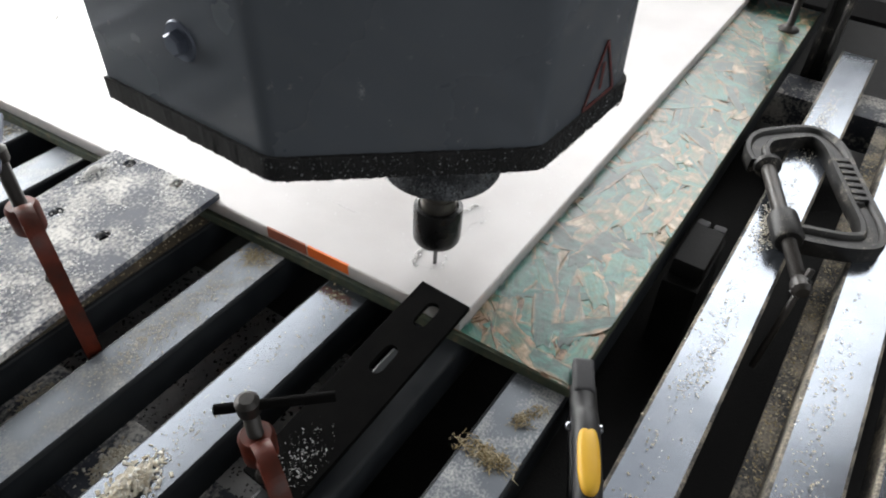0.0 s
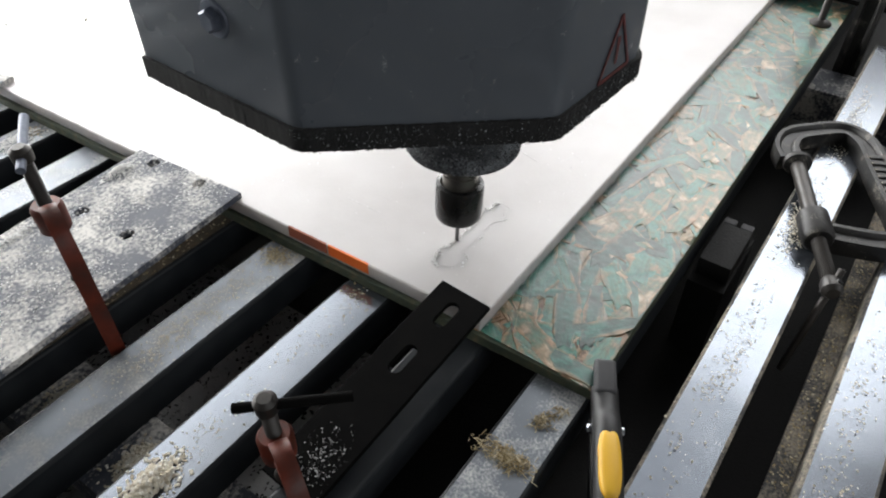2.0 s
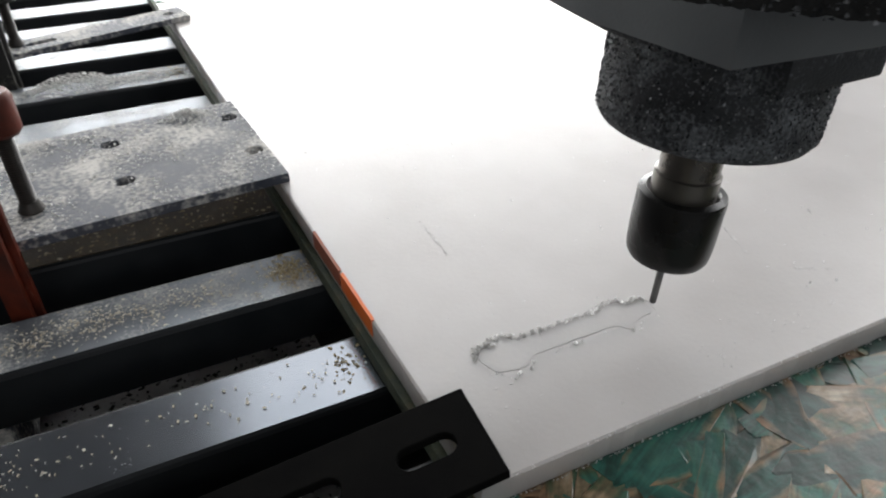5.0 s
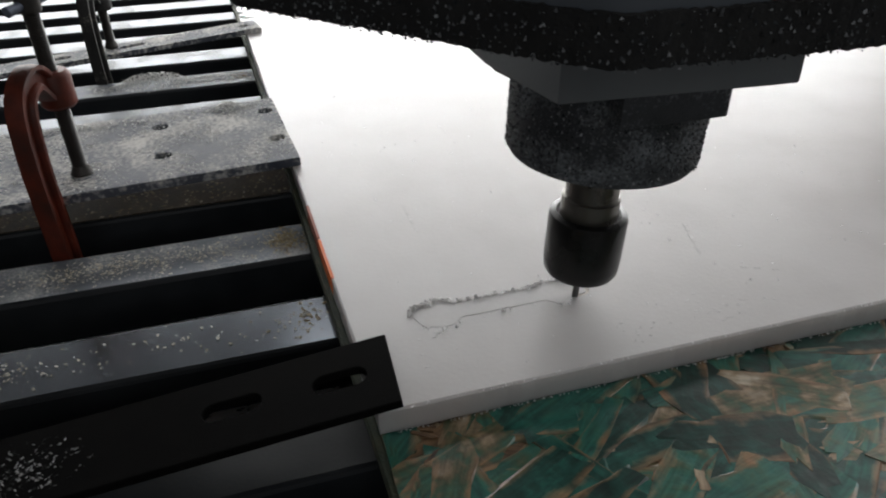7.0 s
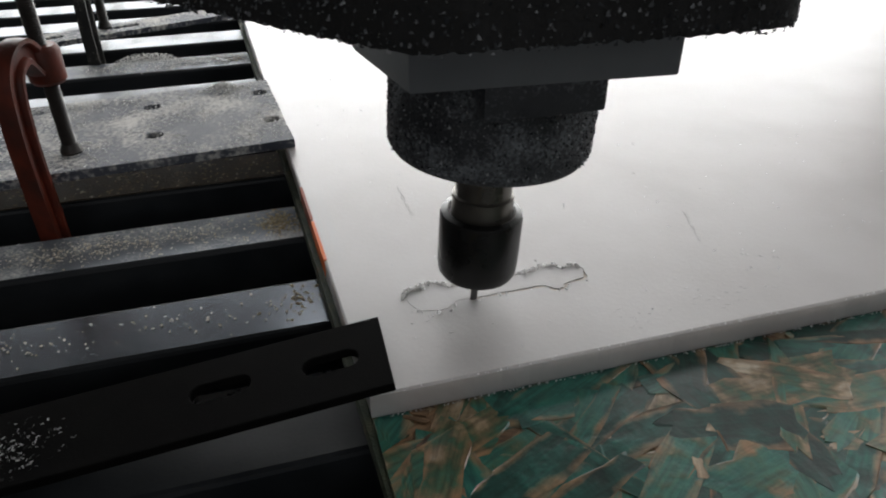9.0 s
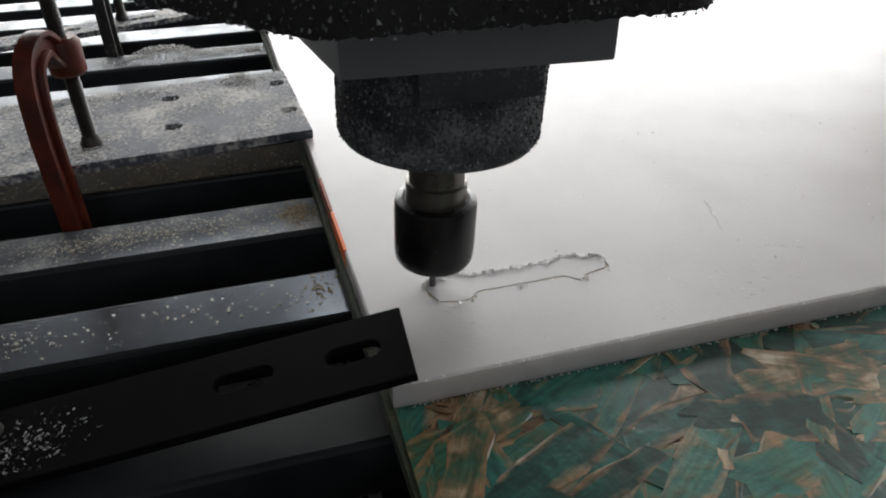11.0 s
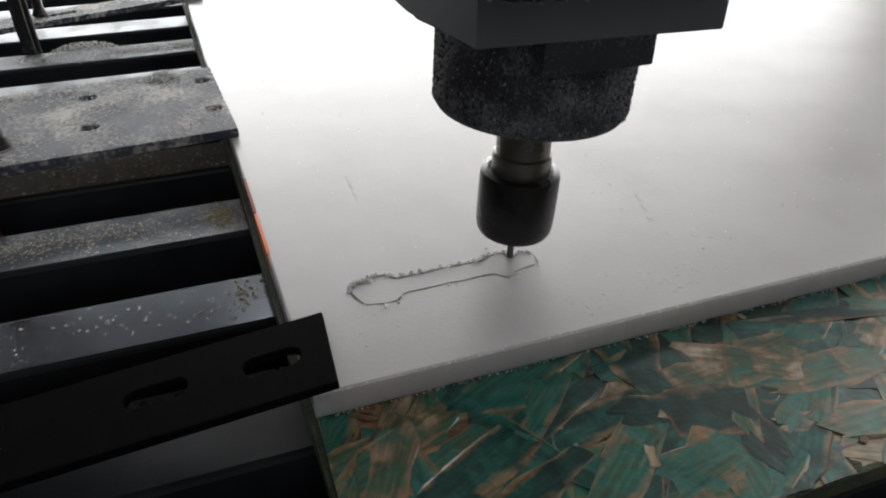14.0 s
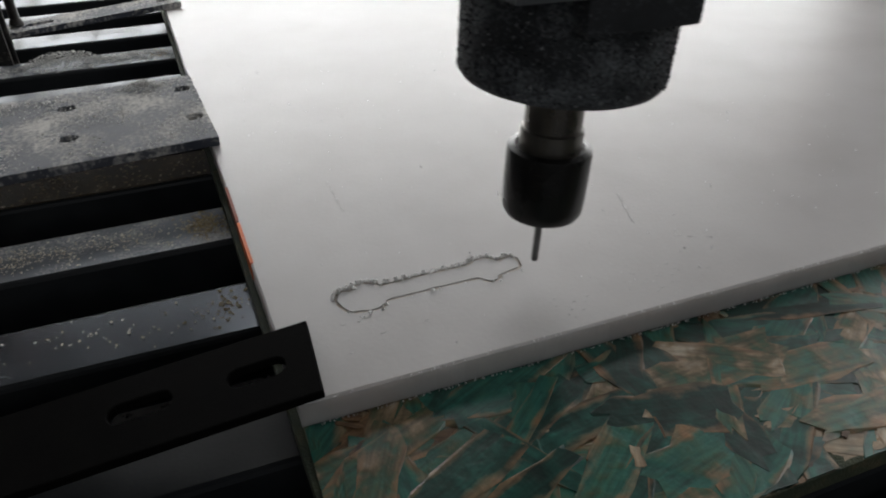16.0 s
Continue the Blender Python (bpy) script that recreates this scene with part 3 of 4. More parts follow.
def coated_board():
    bd = thing("strand_board", "green coated wood strand board under the white foam", "board")
    y0, y1 = -0.0865, 0.86
    part("core", prism([(0, y0), (1.3, y0), (1.3, y1), (EDGE * y1 - 0.003, y1), (-0.003, 0)], SLAT + 0.0003, -0.0012, bevel=0.0004), core_mat, bd, "dark rough green board edge", False)
    rng = random.Random(4)
    for name, mat, lab, near, far, long, wide, spread, low, high in (
            ("under_layer", sliver_mat, "bare tan wood strands showing through the coat", 900, 0, (0.02, 0.055), (0.006, 0.016), 0.8, -0.0013, -0.0007),
            ("strand_layer", strand_mat, "teal and green coated wood strands pressed flat", 480, 1300, (0.034, 0.095), (0.009, 0.026), 0.72, -0.0006, 0.0003),
            ("sliver_layer", sliver_mat, "bare tan and brown wood slivers", 520, 0, (0.003, 0.014), (0.0010, 0.0040), 0.8, -0.0004, 0.0003)):
        spots = []
        for x0, x1, a, b, n in ((0.0, 0.9, y0, 0.012, near), (-0.03, 1.0, 0.600, y1, far)):
            for i in range(n):
                spots.append((rng.uniform(x0 + 0.004, x1), rng.uniform(a + 0.002, b), low + (high - low) * i / n))
        if name == "sliver_layer":
            spots = [p for p in spots if noise.noise(Vector((p[0] * 30, p[1] * 30, 3))) > 0.12]
        v, f, grain, rim = strand_mesh(rng, spots, long, wide, spread)
        # cut off at the board's edges
        cut = [(min(1.29, max(p[0], (EDGE * p[1] if p[1] > 0 else 0) + 0.0004)), min(y1 - 0.0004, max(p[1], y0 + 0.0004)), min(p[2], 0.0008)) for p in v]
        me = bpy.data.meshes.new(name)
        me.from_pydata(cut, [], f)
        me.materials.append(mat)
        idx = np.zeros(len(me.loops), dtype=np.int32)
        me.loops.foreach_get("vertex_index", idx)
        for layer, data in (("grain", grain), ("rim", rim)):
            me.uv_layers.new(name=layer).data.foreach_set("uv", np.array(data, dtype=np.float32)[idx].ravel())
        ob = new(name, me)
        ob.parent = bd
        tagged(ob, lab, kind="stuff")


KEY = [(0.112, 0.048), (0.1035, 0.0468), (0.1005, 0.0437), (0.0955, 0.0437), (0.092, 0.0475), (0.081, 0.0478), (0.070, 0.0478), (0.059, 0.0476), (0.049, 0.0472), (0.0455, 0.0437),
       (0.0395, 0.0432), (0.0318, 0.0450), (0.0285, 0.0495), (0.0272, 0.0565), (0.0298, 0.0608), (0.0345, 0.0602), (0.0385, 0.0632), (0.0450, 0.0626), (0.0490, 0.0590), (0.060, 0.0592), (0.070, 0.0595), (0.081, 0.0594),
       (0.091, 0.0592), (0.0955, 0.0615), (0.1020, 0.0612), (0.1060, 0.0572), (0.1115, 0.0590), (0.1148, 0.0555), (0.1142, 0.0502)]
HALF = 0.00075


def key_loop(n=3):
    p, out = [Vector((*q, 0)) for q in KEY], []
    k = len(p)
    for i in range(k):
        a, b, c, d = p[i - 1], p[i], p[(i + 1) % k], p[(i + 2) % k]
        for j in range(n):
            t = j / n
            out.append(0.5 * (2 * b + (c - a) * t + (2 * a - 5 * b + 4 * c - d) * t * t + (3 * b - a - 3 * c + d) * t ** 3))
    return out


def key_rails():
    c = key_loop()
    k = len(c)
    inn, out = [], []
    for i in range(k):
        d = (c[(i + 1) % k] - c[i - 1]).normalized()
        s = Vector((d.y, -d.x, 0))
        wob = 1 + 0.5 * math.sin(i * 2.7) * math.sin(i * 1.3)
        inn.append(c[i] - s * HALF * wob)
        out.append(c[i] + s * HALF * wob)
    return c, inn, out


def foam_board():
    fb = thing("foam_board", "thick white foam board being engraved with a key outline", "foam board")
    bm = bmesh.new()
    c, inn, out = key_rails()
    w = 0.615
    rim = [(0, 0), (1.25, 0), (1.25, w), (EDGE * w, w)]
    dense = []
    for i in range(4):
        a, b = Vector((*rim[i], 0)), Vector((*rim[(i + 1) % 4], 0))
        n = max(2, int((b - a).length / 0.006))
        dense += [a.lerp(b, j / n) for j in range(n)]
    rng = random.Random(8)
    mid = Vector((0.6, 0.3, 0))
    def loop(pts, z):
        return [bm.verts.new((p.x, p.y, z)) for p in pts]
    def inset(pts, d):
        q = []
        for p in pts:
            q.append(Vector((min(1.25 - d, max(EDGE * p.y + d, p.x)), min(w - d, max(d, p.y)), 0)))
        return q
    rag = [p + Vector((rng.uniform(-1, 1), rng.uniform(-1, 1), 0)) * 0.00022 for p in dense]
    top, sh, mi, low = loop(inset(rag, 0.0009), TOP), loop(rag, TOP - 0.0009), loop([p + Vector((rng.uniform(-1, 1), rng.uniform(-1, 1), 0)) * 0.0002 for p in rag], TOP * 0.5), loop(rag, 0.0006)
    def strip(a, b):
        k = len(a)
        return [bm.faces.new((a[i], b[i], b[(i + 1) % k], a[(i + 1) % k])) for i in range(k)]
    strip(top, sh), strip(sh, mi), strip(mi, low)
    bm.faces.new(low[::-1])
    o1, i1 = loop(out, TOP), loop(inn, TOP)
    o0, i0 = loop(out, TOP - 0.0115), loop(inn, TOP - 0.0115)
    strip(o1, o0), strip(i0, i1)
    edges = []
    for lp in (top, o1, i1):
        for i in range(len(lp)):
            edges.append(bm.edges.get((lp[i], lp[(i + 1) % len(lp)])))
    bmesh.ops.triangle_fill(bm, use_beauty=True, edges=edges, normal=(0, 0, 1))
    bmesh.ops.recalc_face_normals(bm, faces=bm.faces)
    part("slab", bm, foam_mat, fb, "matt white foam slab with a slightly ragged edge", False)
    # the part of the groove that the cutter sinks, piece by piece
    plugs = []
    k = len(c)
    for i in range(0, k, 1):
        j = (i + 1) % k
        poly = [(p.x, p.y) for p in (inn[i], out[i], out[j], inn[j])]
        cx, cy = sum(p[0] for p in poly) / 4, sum(p[1] for p in poly) / 4
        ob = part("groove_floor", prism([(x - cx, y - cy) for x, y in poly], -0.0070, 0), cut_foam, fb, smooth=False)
        ob.location = (cx, cy, TOP)
        plugs.append((ob, cx, cy))
    bm = bmesh.new()
    lo, hi = [[[bm.verts.new((p.x, p.y, z)) for p in ring] for ring in (inn, out)] for z in (TOP - 0.0010, TOP - 0.0005)]
    for i in range(k):
        j = (i + 1) % k
        for q in ((hi[0][i], hi[1][i], hi[1][j], hi[0][j]), (lo[0][j], lo[1][j], lo[1][i], lo[0][i]), (hi[0][j], lo[0][j], lo[0][i], hi[0][i]), (hi[1][i], lo[1][i], lo[1][j], hi[1][j])):
            bm.faces.new(q)
    bmesh.ops.recalc_face_normals(bm, faces=bm.faces)
    part("cut_line", bm, groove_mat, fb, "tan floor of the engraved line", False)
    # marker on the left edge
    for nm, a, b, mat, lab in (("orange_mark", 0.098, 0.137, orange_mat, "bright orange marker on the foam's edge"), ("brown_mark", 0.139, 0.178, rust_mat, "red-brown marker on the foam's edge")):
        part(nm, prism([(EDGE * a - 0.0004, a), (EDGE * a + 0.0012, a), (EDGE * b + 0.0012, b), (EDGE * b - 0.0004, b)], 0.003, TOP + 0.0002), mat, fb, lab, False)
    # scratches and dents on the top
    for x0, y0, x1, y1 in ((0.049, 0.130, 0.0485, 0.165), (0.185, 0.063, 0.194, 0.092), (0.198, 0.045, 0.215, 0.036)):
        d = Vector((x1 - x0, y1 - y0, 0))
        n = int(d.length / 0.002)
        bm = bmesh.new()
        for i in range(n):
            if rng.random() < 0.75:
                p = Vector((x0, y0, 0)) + d * (i / n)
                s = rng.uniform(0.0005, 0.0011)
                box(p.x - s, p.x + s * 0.6, p.y - s, p.y + s, TOP - 0.0005, TOP + 0.00012, 0, bm)
        part("scratch", bm, scratch_mat, fb, "short grey scratch", False)
    # a patch of small dents and soft specks
    bm = bmesh.new()
    for cx, cy, r, n in ((0.168, 0.020, 0.012, 26), (0.115, 0.012, 0.010, 10), (0.062, 0.245, 0.004, 8), (0.30, 0.12, 0.05, 16), (0.02, 0.03, 0.02, 12)):
        for _ in range(n):
            x, y, q = max(0.004, cx + rng.gauss(0, r)), max(0.003, cy + rng.gauss(0, r * 0.5)), rng.uniform(0.0003, 0.0008)
            prism([(x - q * 1.6, y - q * 0.3), (x - q * 0.2, y - q * 0.8), (x + q * 1.4, y + q * 0.2), (x, y + q * 0.9)], TOP - 0.0004, TOP + 0.0001, bm)
    tagged(part("dents", bm, scratch_mat, fb, "", False), "small grey dents in the foam's skin", kind="stuff")
    return plugs


# ---- clamping bars ----
def slot_bar(name, label, length, width, thick, slots, m, mat, r=0.0055):
    """Flat bar along -x from its end at 0, with rounded slots cut through; built from strips round each slot."""
    bm = bmesh.new()
    h = width / 2
    edges = []
    def loop(pts):
        vs = [bm.verts.new((x, y, 0)) for x, y in pts]
        return vs
    def cap(cx, a0):
        return [(cx + r * math.cos(a0 + math.pi * i / 8), r * math.sin(a0 + math.pi * i / 8)) for i in range(9)]
    loops = [loop([(0, -h), (0, h), (-length, h), (-length, -h)])]
    for a, b, yo in slots:
        loops.append(loop([(x, y + yo) for x, y in cap(a - r, -math.pi / 2) + cap(b + r, math.pi / 2)]))
    for lp in loops:
        for i in range(len(lp)):
            edges.append(bm.edges.new((lp[i], lp[(i + 1) % len(lp)])))
    bmesh.ops.triangle_fill(bm, use_beauty=True, edges=edges, normal=(0, 0, 1))
    top = list(bm.faces)
    ext = bmesh.ops.extrude_face_region(bm, geom=top)
    bmesh.ops.translate(bm, vec=(0, 0, -thick), verts=[g for g in ext["geom"] if isinstance(g, bmesh.types.BMVert)])
    bmesh.ops.recalc_face_normals(bm, faces=bm.faces)
    sharp = [e for e in bm.edges if len(e.link_faces) == 2 and e.calc_face_angle(0) > 1.2]
    bmesh.ops.bevel(bm, geom=sharp, offset=0.0005, segments=1, affect="EDGES")
    ob = part(name, bm, mat, None, "", False)
    ob.matrix_basis = m
    return tagged(ob, label, "clamping bar")


# ---- clamps ----
def c_clamp(name, label, screw_xy, toward, foot_z, boss_z, low_z, top_z, iron, throat=0.046, bar_turn=40.0, bar=0.055, h=0.0135, w=0.0105, pad=1.0):
    """A screw clamp: its screw upright at screw_xy, its spine towards the direction given; the frame goes down to low_z."""
    d = Vector((*toward, 0)).normalized()
    side = Vector((-d.y, d.x, 0))
    S = Vector((*screw_xy, 0))
    ob = thing(name, label, "clamp")
    up = Vector((0, 0, 1))
    pts = smooth_path([S + d * 0.006 + up * boss_z, S + d * throat * 0.45 + up * (boss_z + 0.012), S + d * throat * 0.85 + up * (boss_z + 0.003), S + d * throat + up * (boss_z - 0.028),
                       S + d * throat * 1.02 + up * ((boss_z + low_z) / 2), S + d * throat + up * (low_z + 0.02), S + d * throat * 0.8 + up * low_z, S + d * throat * 0.3 + up * (low_z - 0.006), S + up * (low_z - 0.004)], 7)
    part("frame", sweep(pts, i_profile(h, w, 0.0022), side), iron, ob)
    part("boss", lathe([(0.0085, -0.012), (0.0102, -0.010), (0.0106, 0.007), (0.0088, 0.010)], 20, m=Matrix.Translation(S + up * boss_z)), iron, ob, "round threaded boss")
    scr = part("screw", threaded(S + up * (foot_z + 0.003), S + up * top_z, 0.0046, 0.0013), screw_mat, ob, "dark threaded clamp screw")
    part("foot_pad", lathe([(0.0062 * pad, 0), (0.0068 * pad, 0.001), (0.0060 * pad, 0.0028), (0.0048, 0.006)], 18, m=Matrix.Translation(S + up * foot_z)), screw_mat, scr)
    part("head", lathe([(0.004, 0), (0.0065, 0.002), (0.0068, 0.010), (0.004, 0.0125)], 16, m=Matrix.Translation(S + up * (top_z - 0.004))), screw_mat, scr)
    a = radians(bar_turn)
    e = Vector((math.cos(a), math.sin(a), 0.12 if top_z > 0.1 else 0.0))
    c = S + up * (top_z + 0.002)
    part("tommy_bar", rod(c - e * bar * 0.28, c + e * bar * 0.72, 0.003), dull_zinc if iron is red_iron and top_z > 0.11 else black_steel, scr, "sliding bar handle")
    return ob


def lying_clamp():
    ob = thing("cast_clamp", "dark cast iron screw clamp lying on the slats", "clamp")
    z = SLAT + 0.0075
    P = lambda x, y, q=0.0: Vector((x, y, z + q))
    pts = [P(0.338, -0.118), P(0.357, -0.108), P(0.379, -0.108), P(0.398, -0.122), P(0.418, -0.146), P(0.405, -0.168), P(0.365, -0.188), P(0.330, -0.205), P(0.297, -0.221), P(0.275, -0.223), P(0.262, -0.207), P(0.254, -0.185), P(0.249, -0.168)]
    pts = smooth_path(pts, 5)
    part("frame", sweep(pts, i_profile(0.021, 0.015, 0.0035), (0, 0, 1)), dark_iron, ob)
    axis = Vector((-0.92, -0.40, 0)).normalized()
    a, boss = P(0.336, -0.124, 0.004), P(0.250, -0.1615, 0.004)
    e = a + axis * 0.158
    m = Matrix.Translation(boss - axis * 0.017) @ axis.to_track_quat("Z", "Y").to_matrix().to_4x4()
    part("boss", lathe([(0.0105, 0), (0.0125, 0.002), (0.0128, 0.030), (0.0105, 0.033)], 22, m=m), dark_iron, ob)
    scr = part("screw", rod(a, boss, 0.0066), screw_mat, ob, "oily steel clamp screw")
    part("thread", threaded(boss, e, 0.0060, 0.0022), screw_mat, scr)
    m2 = Matrix.Translation(a) @ (-axis).to_track_quat("Z", "Y").to_matrix().to_4x4()
    part("swivel_pad", lathe([(0.006, -0.006), (0.0118, -0.003), (0.0125, 0.001), (0.009, 0.004)], 20, m=m2), dark_iron, scr)
    part("screw_eye", lathe([(0.0055, -0.004), (0.0075, 0), (0.0078, 0.008), (0.005, 0.0115)], 16, m=Matrix.Translation(e) @ axis.to_track_quat("Z", "Y").to_matrix().to_4x4()), screw_mat, scr, "worn screw end with a cross hole")
    part("cross_hole", rod(e + axis * 0.004 + Vector((0.25, -0.5, 0.9)).normalized() * 0.0085, e + axis * 0.004 - Vector((0.25, -0.5, 0.9)).normalized() * 0.0085, 0.0026), nut_mat, scr)
    part("tommy_bar", rod(e + axis * 0.004 + Vector((0.012, -0.002, 0.010)), (0.150, -0.182, -0.062), 0.0028), screw_mat, scr, "dark sliding bar hanging into the gap")
    # raised casting marks on the frame, as plain bars
    q0, q1 = P(0.392, -0.1745, 0.0072), P(0.312, -0.2135, 0.0072)
    for i in range(7):
        c = q0.lerp(q1, (i + 0.5) / 9 + 0.08)
        t = (q1 - q0).normalized()
        bm = box(-0.0026, 0.0026, -0.006, 0.006, -0.0011, 0.0011, 0.0004)
        mk = part("casting_mark", bm, dark_iron, ob)
        mk.matrix_basis = Matrix.Translation(c) @ Matrix.Rotation(math.atan2(t.y, t.x), 4, "Z")
    return ob


def spring_clamp():
    m = pose(0.009, -0.0905, 0.006, 0, 4, 208)
    ob = thing("spring_clamp", "black spring clamp with a yellow handle insert gripping the board corner", "clamp", m)
    oval = lambda a, b: [(a * math.cos(2 * math.pi * i / 14), b * math.sin(2 * math.pi * i / 14)) for i in range(14)]
    part("jaw", box(-0.013, 0.013, -0.0070, 0.0070, -0.0058, 0.005, 0.003, seg=3), jaw_mat, ob, "grey rubber jaw tip")
    part("lower_jaw", box(-0.013, 0.030, -0.007, 0.007, -0.024, -0.0165, 0.002), black_plastic, ob)
    pts = smooth_path([Vector((0.006, 0, -0.003)), Vector((0.024, 0, -0.002)), Vector((0.036, 0, 0.001)), Vector((0.055, 0, 0.002)), Vector((0.078, 0, 0.0)), Vector((0.098, 0, -0.006)), Vector((0.112, 0, -0.014))], 6)
    fat = [0.9 + 0.25 * math.exp(-((i / len(pts) - 0.35) / 0.12) ** 2) for i in range(len(pts))]
    part("handle", sweep(pts, oval(0.0080, 0.0088), (0, 1, 0), scale=fat), black_plastic, ob, "scuffed black plastic handle")
    for cx, rx, ry, cz in ((0.062, 0.0225, 0.0068, 0.0072), (0.101, 0.009, 0.0055, -0.0010)):
        bm = bmesh.new()
        bmesh.ops.create_uvsphere(bm, u_segments=24, v_segments=14, radius=1)
        for v in bm.verts:
            v.co = Vector([math.copysign(abs(c) ** 0.72, c) for c in v.co])
        bmesh.ops.transform(bm, matrix=Matrix.Translation((cx, 0, cz)) @ Matrix.Diagonal((rx, ry, 0.0045, 1)), verts=bm.verts)
        part("insert", bm, yellow_mat, ob, "rounded yellow plastic insert")
    part("pivot_pin", rod((0.034, -0.0115, -0.005), (0.034, 0.0115, -0.005), 0.0032), bright_steel, ob, "bright steel pivot pin")
    lower = sweep(smooth_path([Vector((0.020, 0, -0.018)), Vector((0.05, 0, -0.022)), Vector((0.085, 0, -0.034)), Vector((0.11, 0, -0.044))], 5), oval(0.005, 0.008), (0, 1, 0))
    part("lower_handle", lower, black_plastic, ob)
    return ob


def small_fixture():
    ob = thing("slot_block", "black slot block with two pale tabs between the slats", "clamp block")
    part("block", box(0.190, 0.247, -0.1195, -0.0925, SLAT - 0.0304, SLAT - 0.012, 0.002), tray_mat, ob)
    # Base wears the same shade black, so it sinks into the gap.
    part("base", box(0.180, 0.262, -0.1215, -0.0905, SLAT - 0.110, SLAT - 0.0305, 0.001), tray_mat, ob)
    for y in (-0.0985, -0.1135):
        part("tab", box(0.2475, 0.256, y - 0.0055, y + 0.0055, SLAT - 0.0300, SLAT - 0.0125, 0.0015), jaw_mat, ob, "grey plastic tab")
    return ob


# ---- router head ----
def router_head():
    """The head's origin is the centre of the collet nut's lower face."""
    hd = thing("router_head", "dark grey router head with sheet-metal cover, black spindle and thin cutter", "router head")
    nut = part("collet_nut", lathe([(0.0125, 0.0), (0.0160, 0.0006), (0.0171, 0.0025), (0.0175, 0.006), (0.0177, 0.012), (0.0177, 0.0290), (0.0173, 0.0305), (0.0146, 0.0312), (0.0134, 0.0300)], 48), nut_mat, hd, "smooth black collet nut")
    part("cutter", lathe([(0.0010, -0.0262), (0.0015, -0.0256), (0.0016, -0.010), (0.0016, 0.001)], 16), bit_mat, nut, "thin steel end mill")
    part("shaft", lathe([(0.0130, 0.029), (0.0130, 0.039), (0.0118, 0.0395), (0.0118, 0.0560), (0.0130, 0.0565), (0.0130, 0.0610)], 40), shaft_mat, hd, "worn steel spindle shaft")
    part("spindle", lathe([(0.013, 0.0600), (0.0335, 0.0603), (0.0385, 0.0613), (0.0400, 0.0637), (0.0400, 0.240), (0.03, 0.242)], 64), spindle_mat, hd, "dust-caked dark spindle body")
    level = pose(0, 0, 0, 0, -3.2, 0)
    part("flange", box(-0.0145, 0.0285, -0.0445, -0.020, 0.0892, 0.1012, 0.0012), spindle_mat, hd, "dark flange plate").matrix_basis = level
    br = part("bracket", prism([(-0.0385, -0.0440), (0.0490, -0.0515), (0.0490, 0.072), (-0.047, 0.072), (-0.047, 0.004)], 0.1015, 0.1285, bevel=0.0012), block_mat, hd, "grey aluminium spindle bracket")
    br.matrix_basis = level
    part("bracket_pad", prism([(-0.036, -0.020), (-0.030, 0.034), (-0.047, 0.045), (-0.0495, 0.002), (-0.045, -0.014)], 0.0965, 0.1225, bevel=0.001), spindle_mat, hd, "dark dusty lug beside the bracket")
    z0, z1 = 0.138, 0.51
    plan = [(-0.129, 0.137), (-0.134, 0.009), (-0.048, -0.0930), (0.044, -0.0985), (0.134, 0.005), (0.134, 0.143)]
    def round_corners(poly, r, n=5):
        out = []
        k = len(poly)
        for i, p in enumerate(poly):
            p, a, b = Vector(p), Vector(poly[i - 1]), Vector(poly[(i + 1) % k])
            if i in (0, k - 1):
                out.append(tuple(p))
                continue
            u, v = (a - p).normalized() * r, (b - p).normalized() * r
            for j in range(n + 1):
                t = j / n
                out.append(tuple((p + u) * (1 - t) ** 2 + p * 2 * t * (1 - t) + (p + v) * t * t))
        return out
    def shell(lo, hi, grow, thick):
        bm = bmesh.new()
        cx, cy = 0, 0.05
        po = round_corners(plan, 0.007)
        def off(p, g):
            d = Vector((p[0] - cx, p[1] - cy))
            return Vector(p) + d.normalized() * g
        o = [off(p, grow) for p in po]
        q = [off(p, grow - thick) for p in po]
        rings = [[bm.verts.new((*p, z)) for p in ring] for ring, z in ((o, lo), (o, hi), (q, hi), (q, lo))]
        k = len(po)
        for a, b in zip(rings, rings[1:] + rings[:1]):
            for i in range(k - 1):
                bm.faces.new((a[i], a[i + 1], b[i + 1], b[i]))
        bm.faces.new([r[0] for r in rings])
        bm.faces.new([r[-1] for r in rings][::-1])
        bmesh.ops.recalc_face_normals(bm, faces=bm.faces)
        return bm
    cov = part("cover", shell(z0, z1, 0, 0.002), cover_mat, hd, "dark grey folded sheet-metal cover")
    cov.matrix_basis = pose(0, 0, 0, 0, -3.3, 0)
    # edging strip: soft, uneven
    bm = shell(z0 - 0.008, z0 + 0.0055, 0.0022, 0.0065)
    bmesh.ops.subdivide_edges(bm, edges=[e for e in bm.edges if e.calc_length() > 0.02], cuts=90, use_grid_fill=True)
    for v in bm.verts:
        v.co += Vector((noise.noise(v.co * 700), noise.noise(v.co * 700 + Vector((5, 1, 2))), noise.noise(v.co * 650 + Vector((9, 3, 7))))) * 0.0008
    part("edging", bm, trim_mat, cov, "dusty black rubber edging")
    # dust clinging to edging and spindle
    dr = random.Random(31)
    rim = round_corners(plan, 0.007)[1:-1]
    lens = [(Vector(b) - Vector(a)).length for a, b in zip(rim, rim[1:])]
    fuzz = []
    for i in dr.choices(range(len(lens)), lens, k=1300):
        p = Vector(rim[i]).lerp(Vector(rim[i + 1]), dr.random())
        d = (p - Vector((0, 0.05))).normalized()
        p = p + d * 0.0024
        fuzz.append((p.x, p.y, z0 - 0.0088 + 0.0140 * dr.random() ** 1.5))
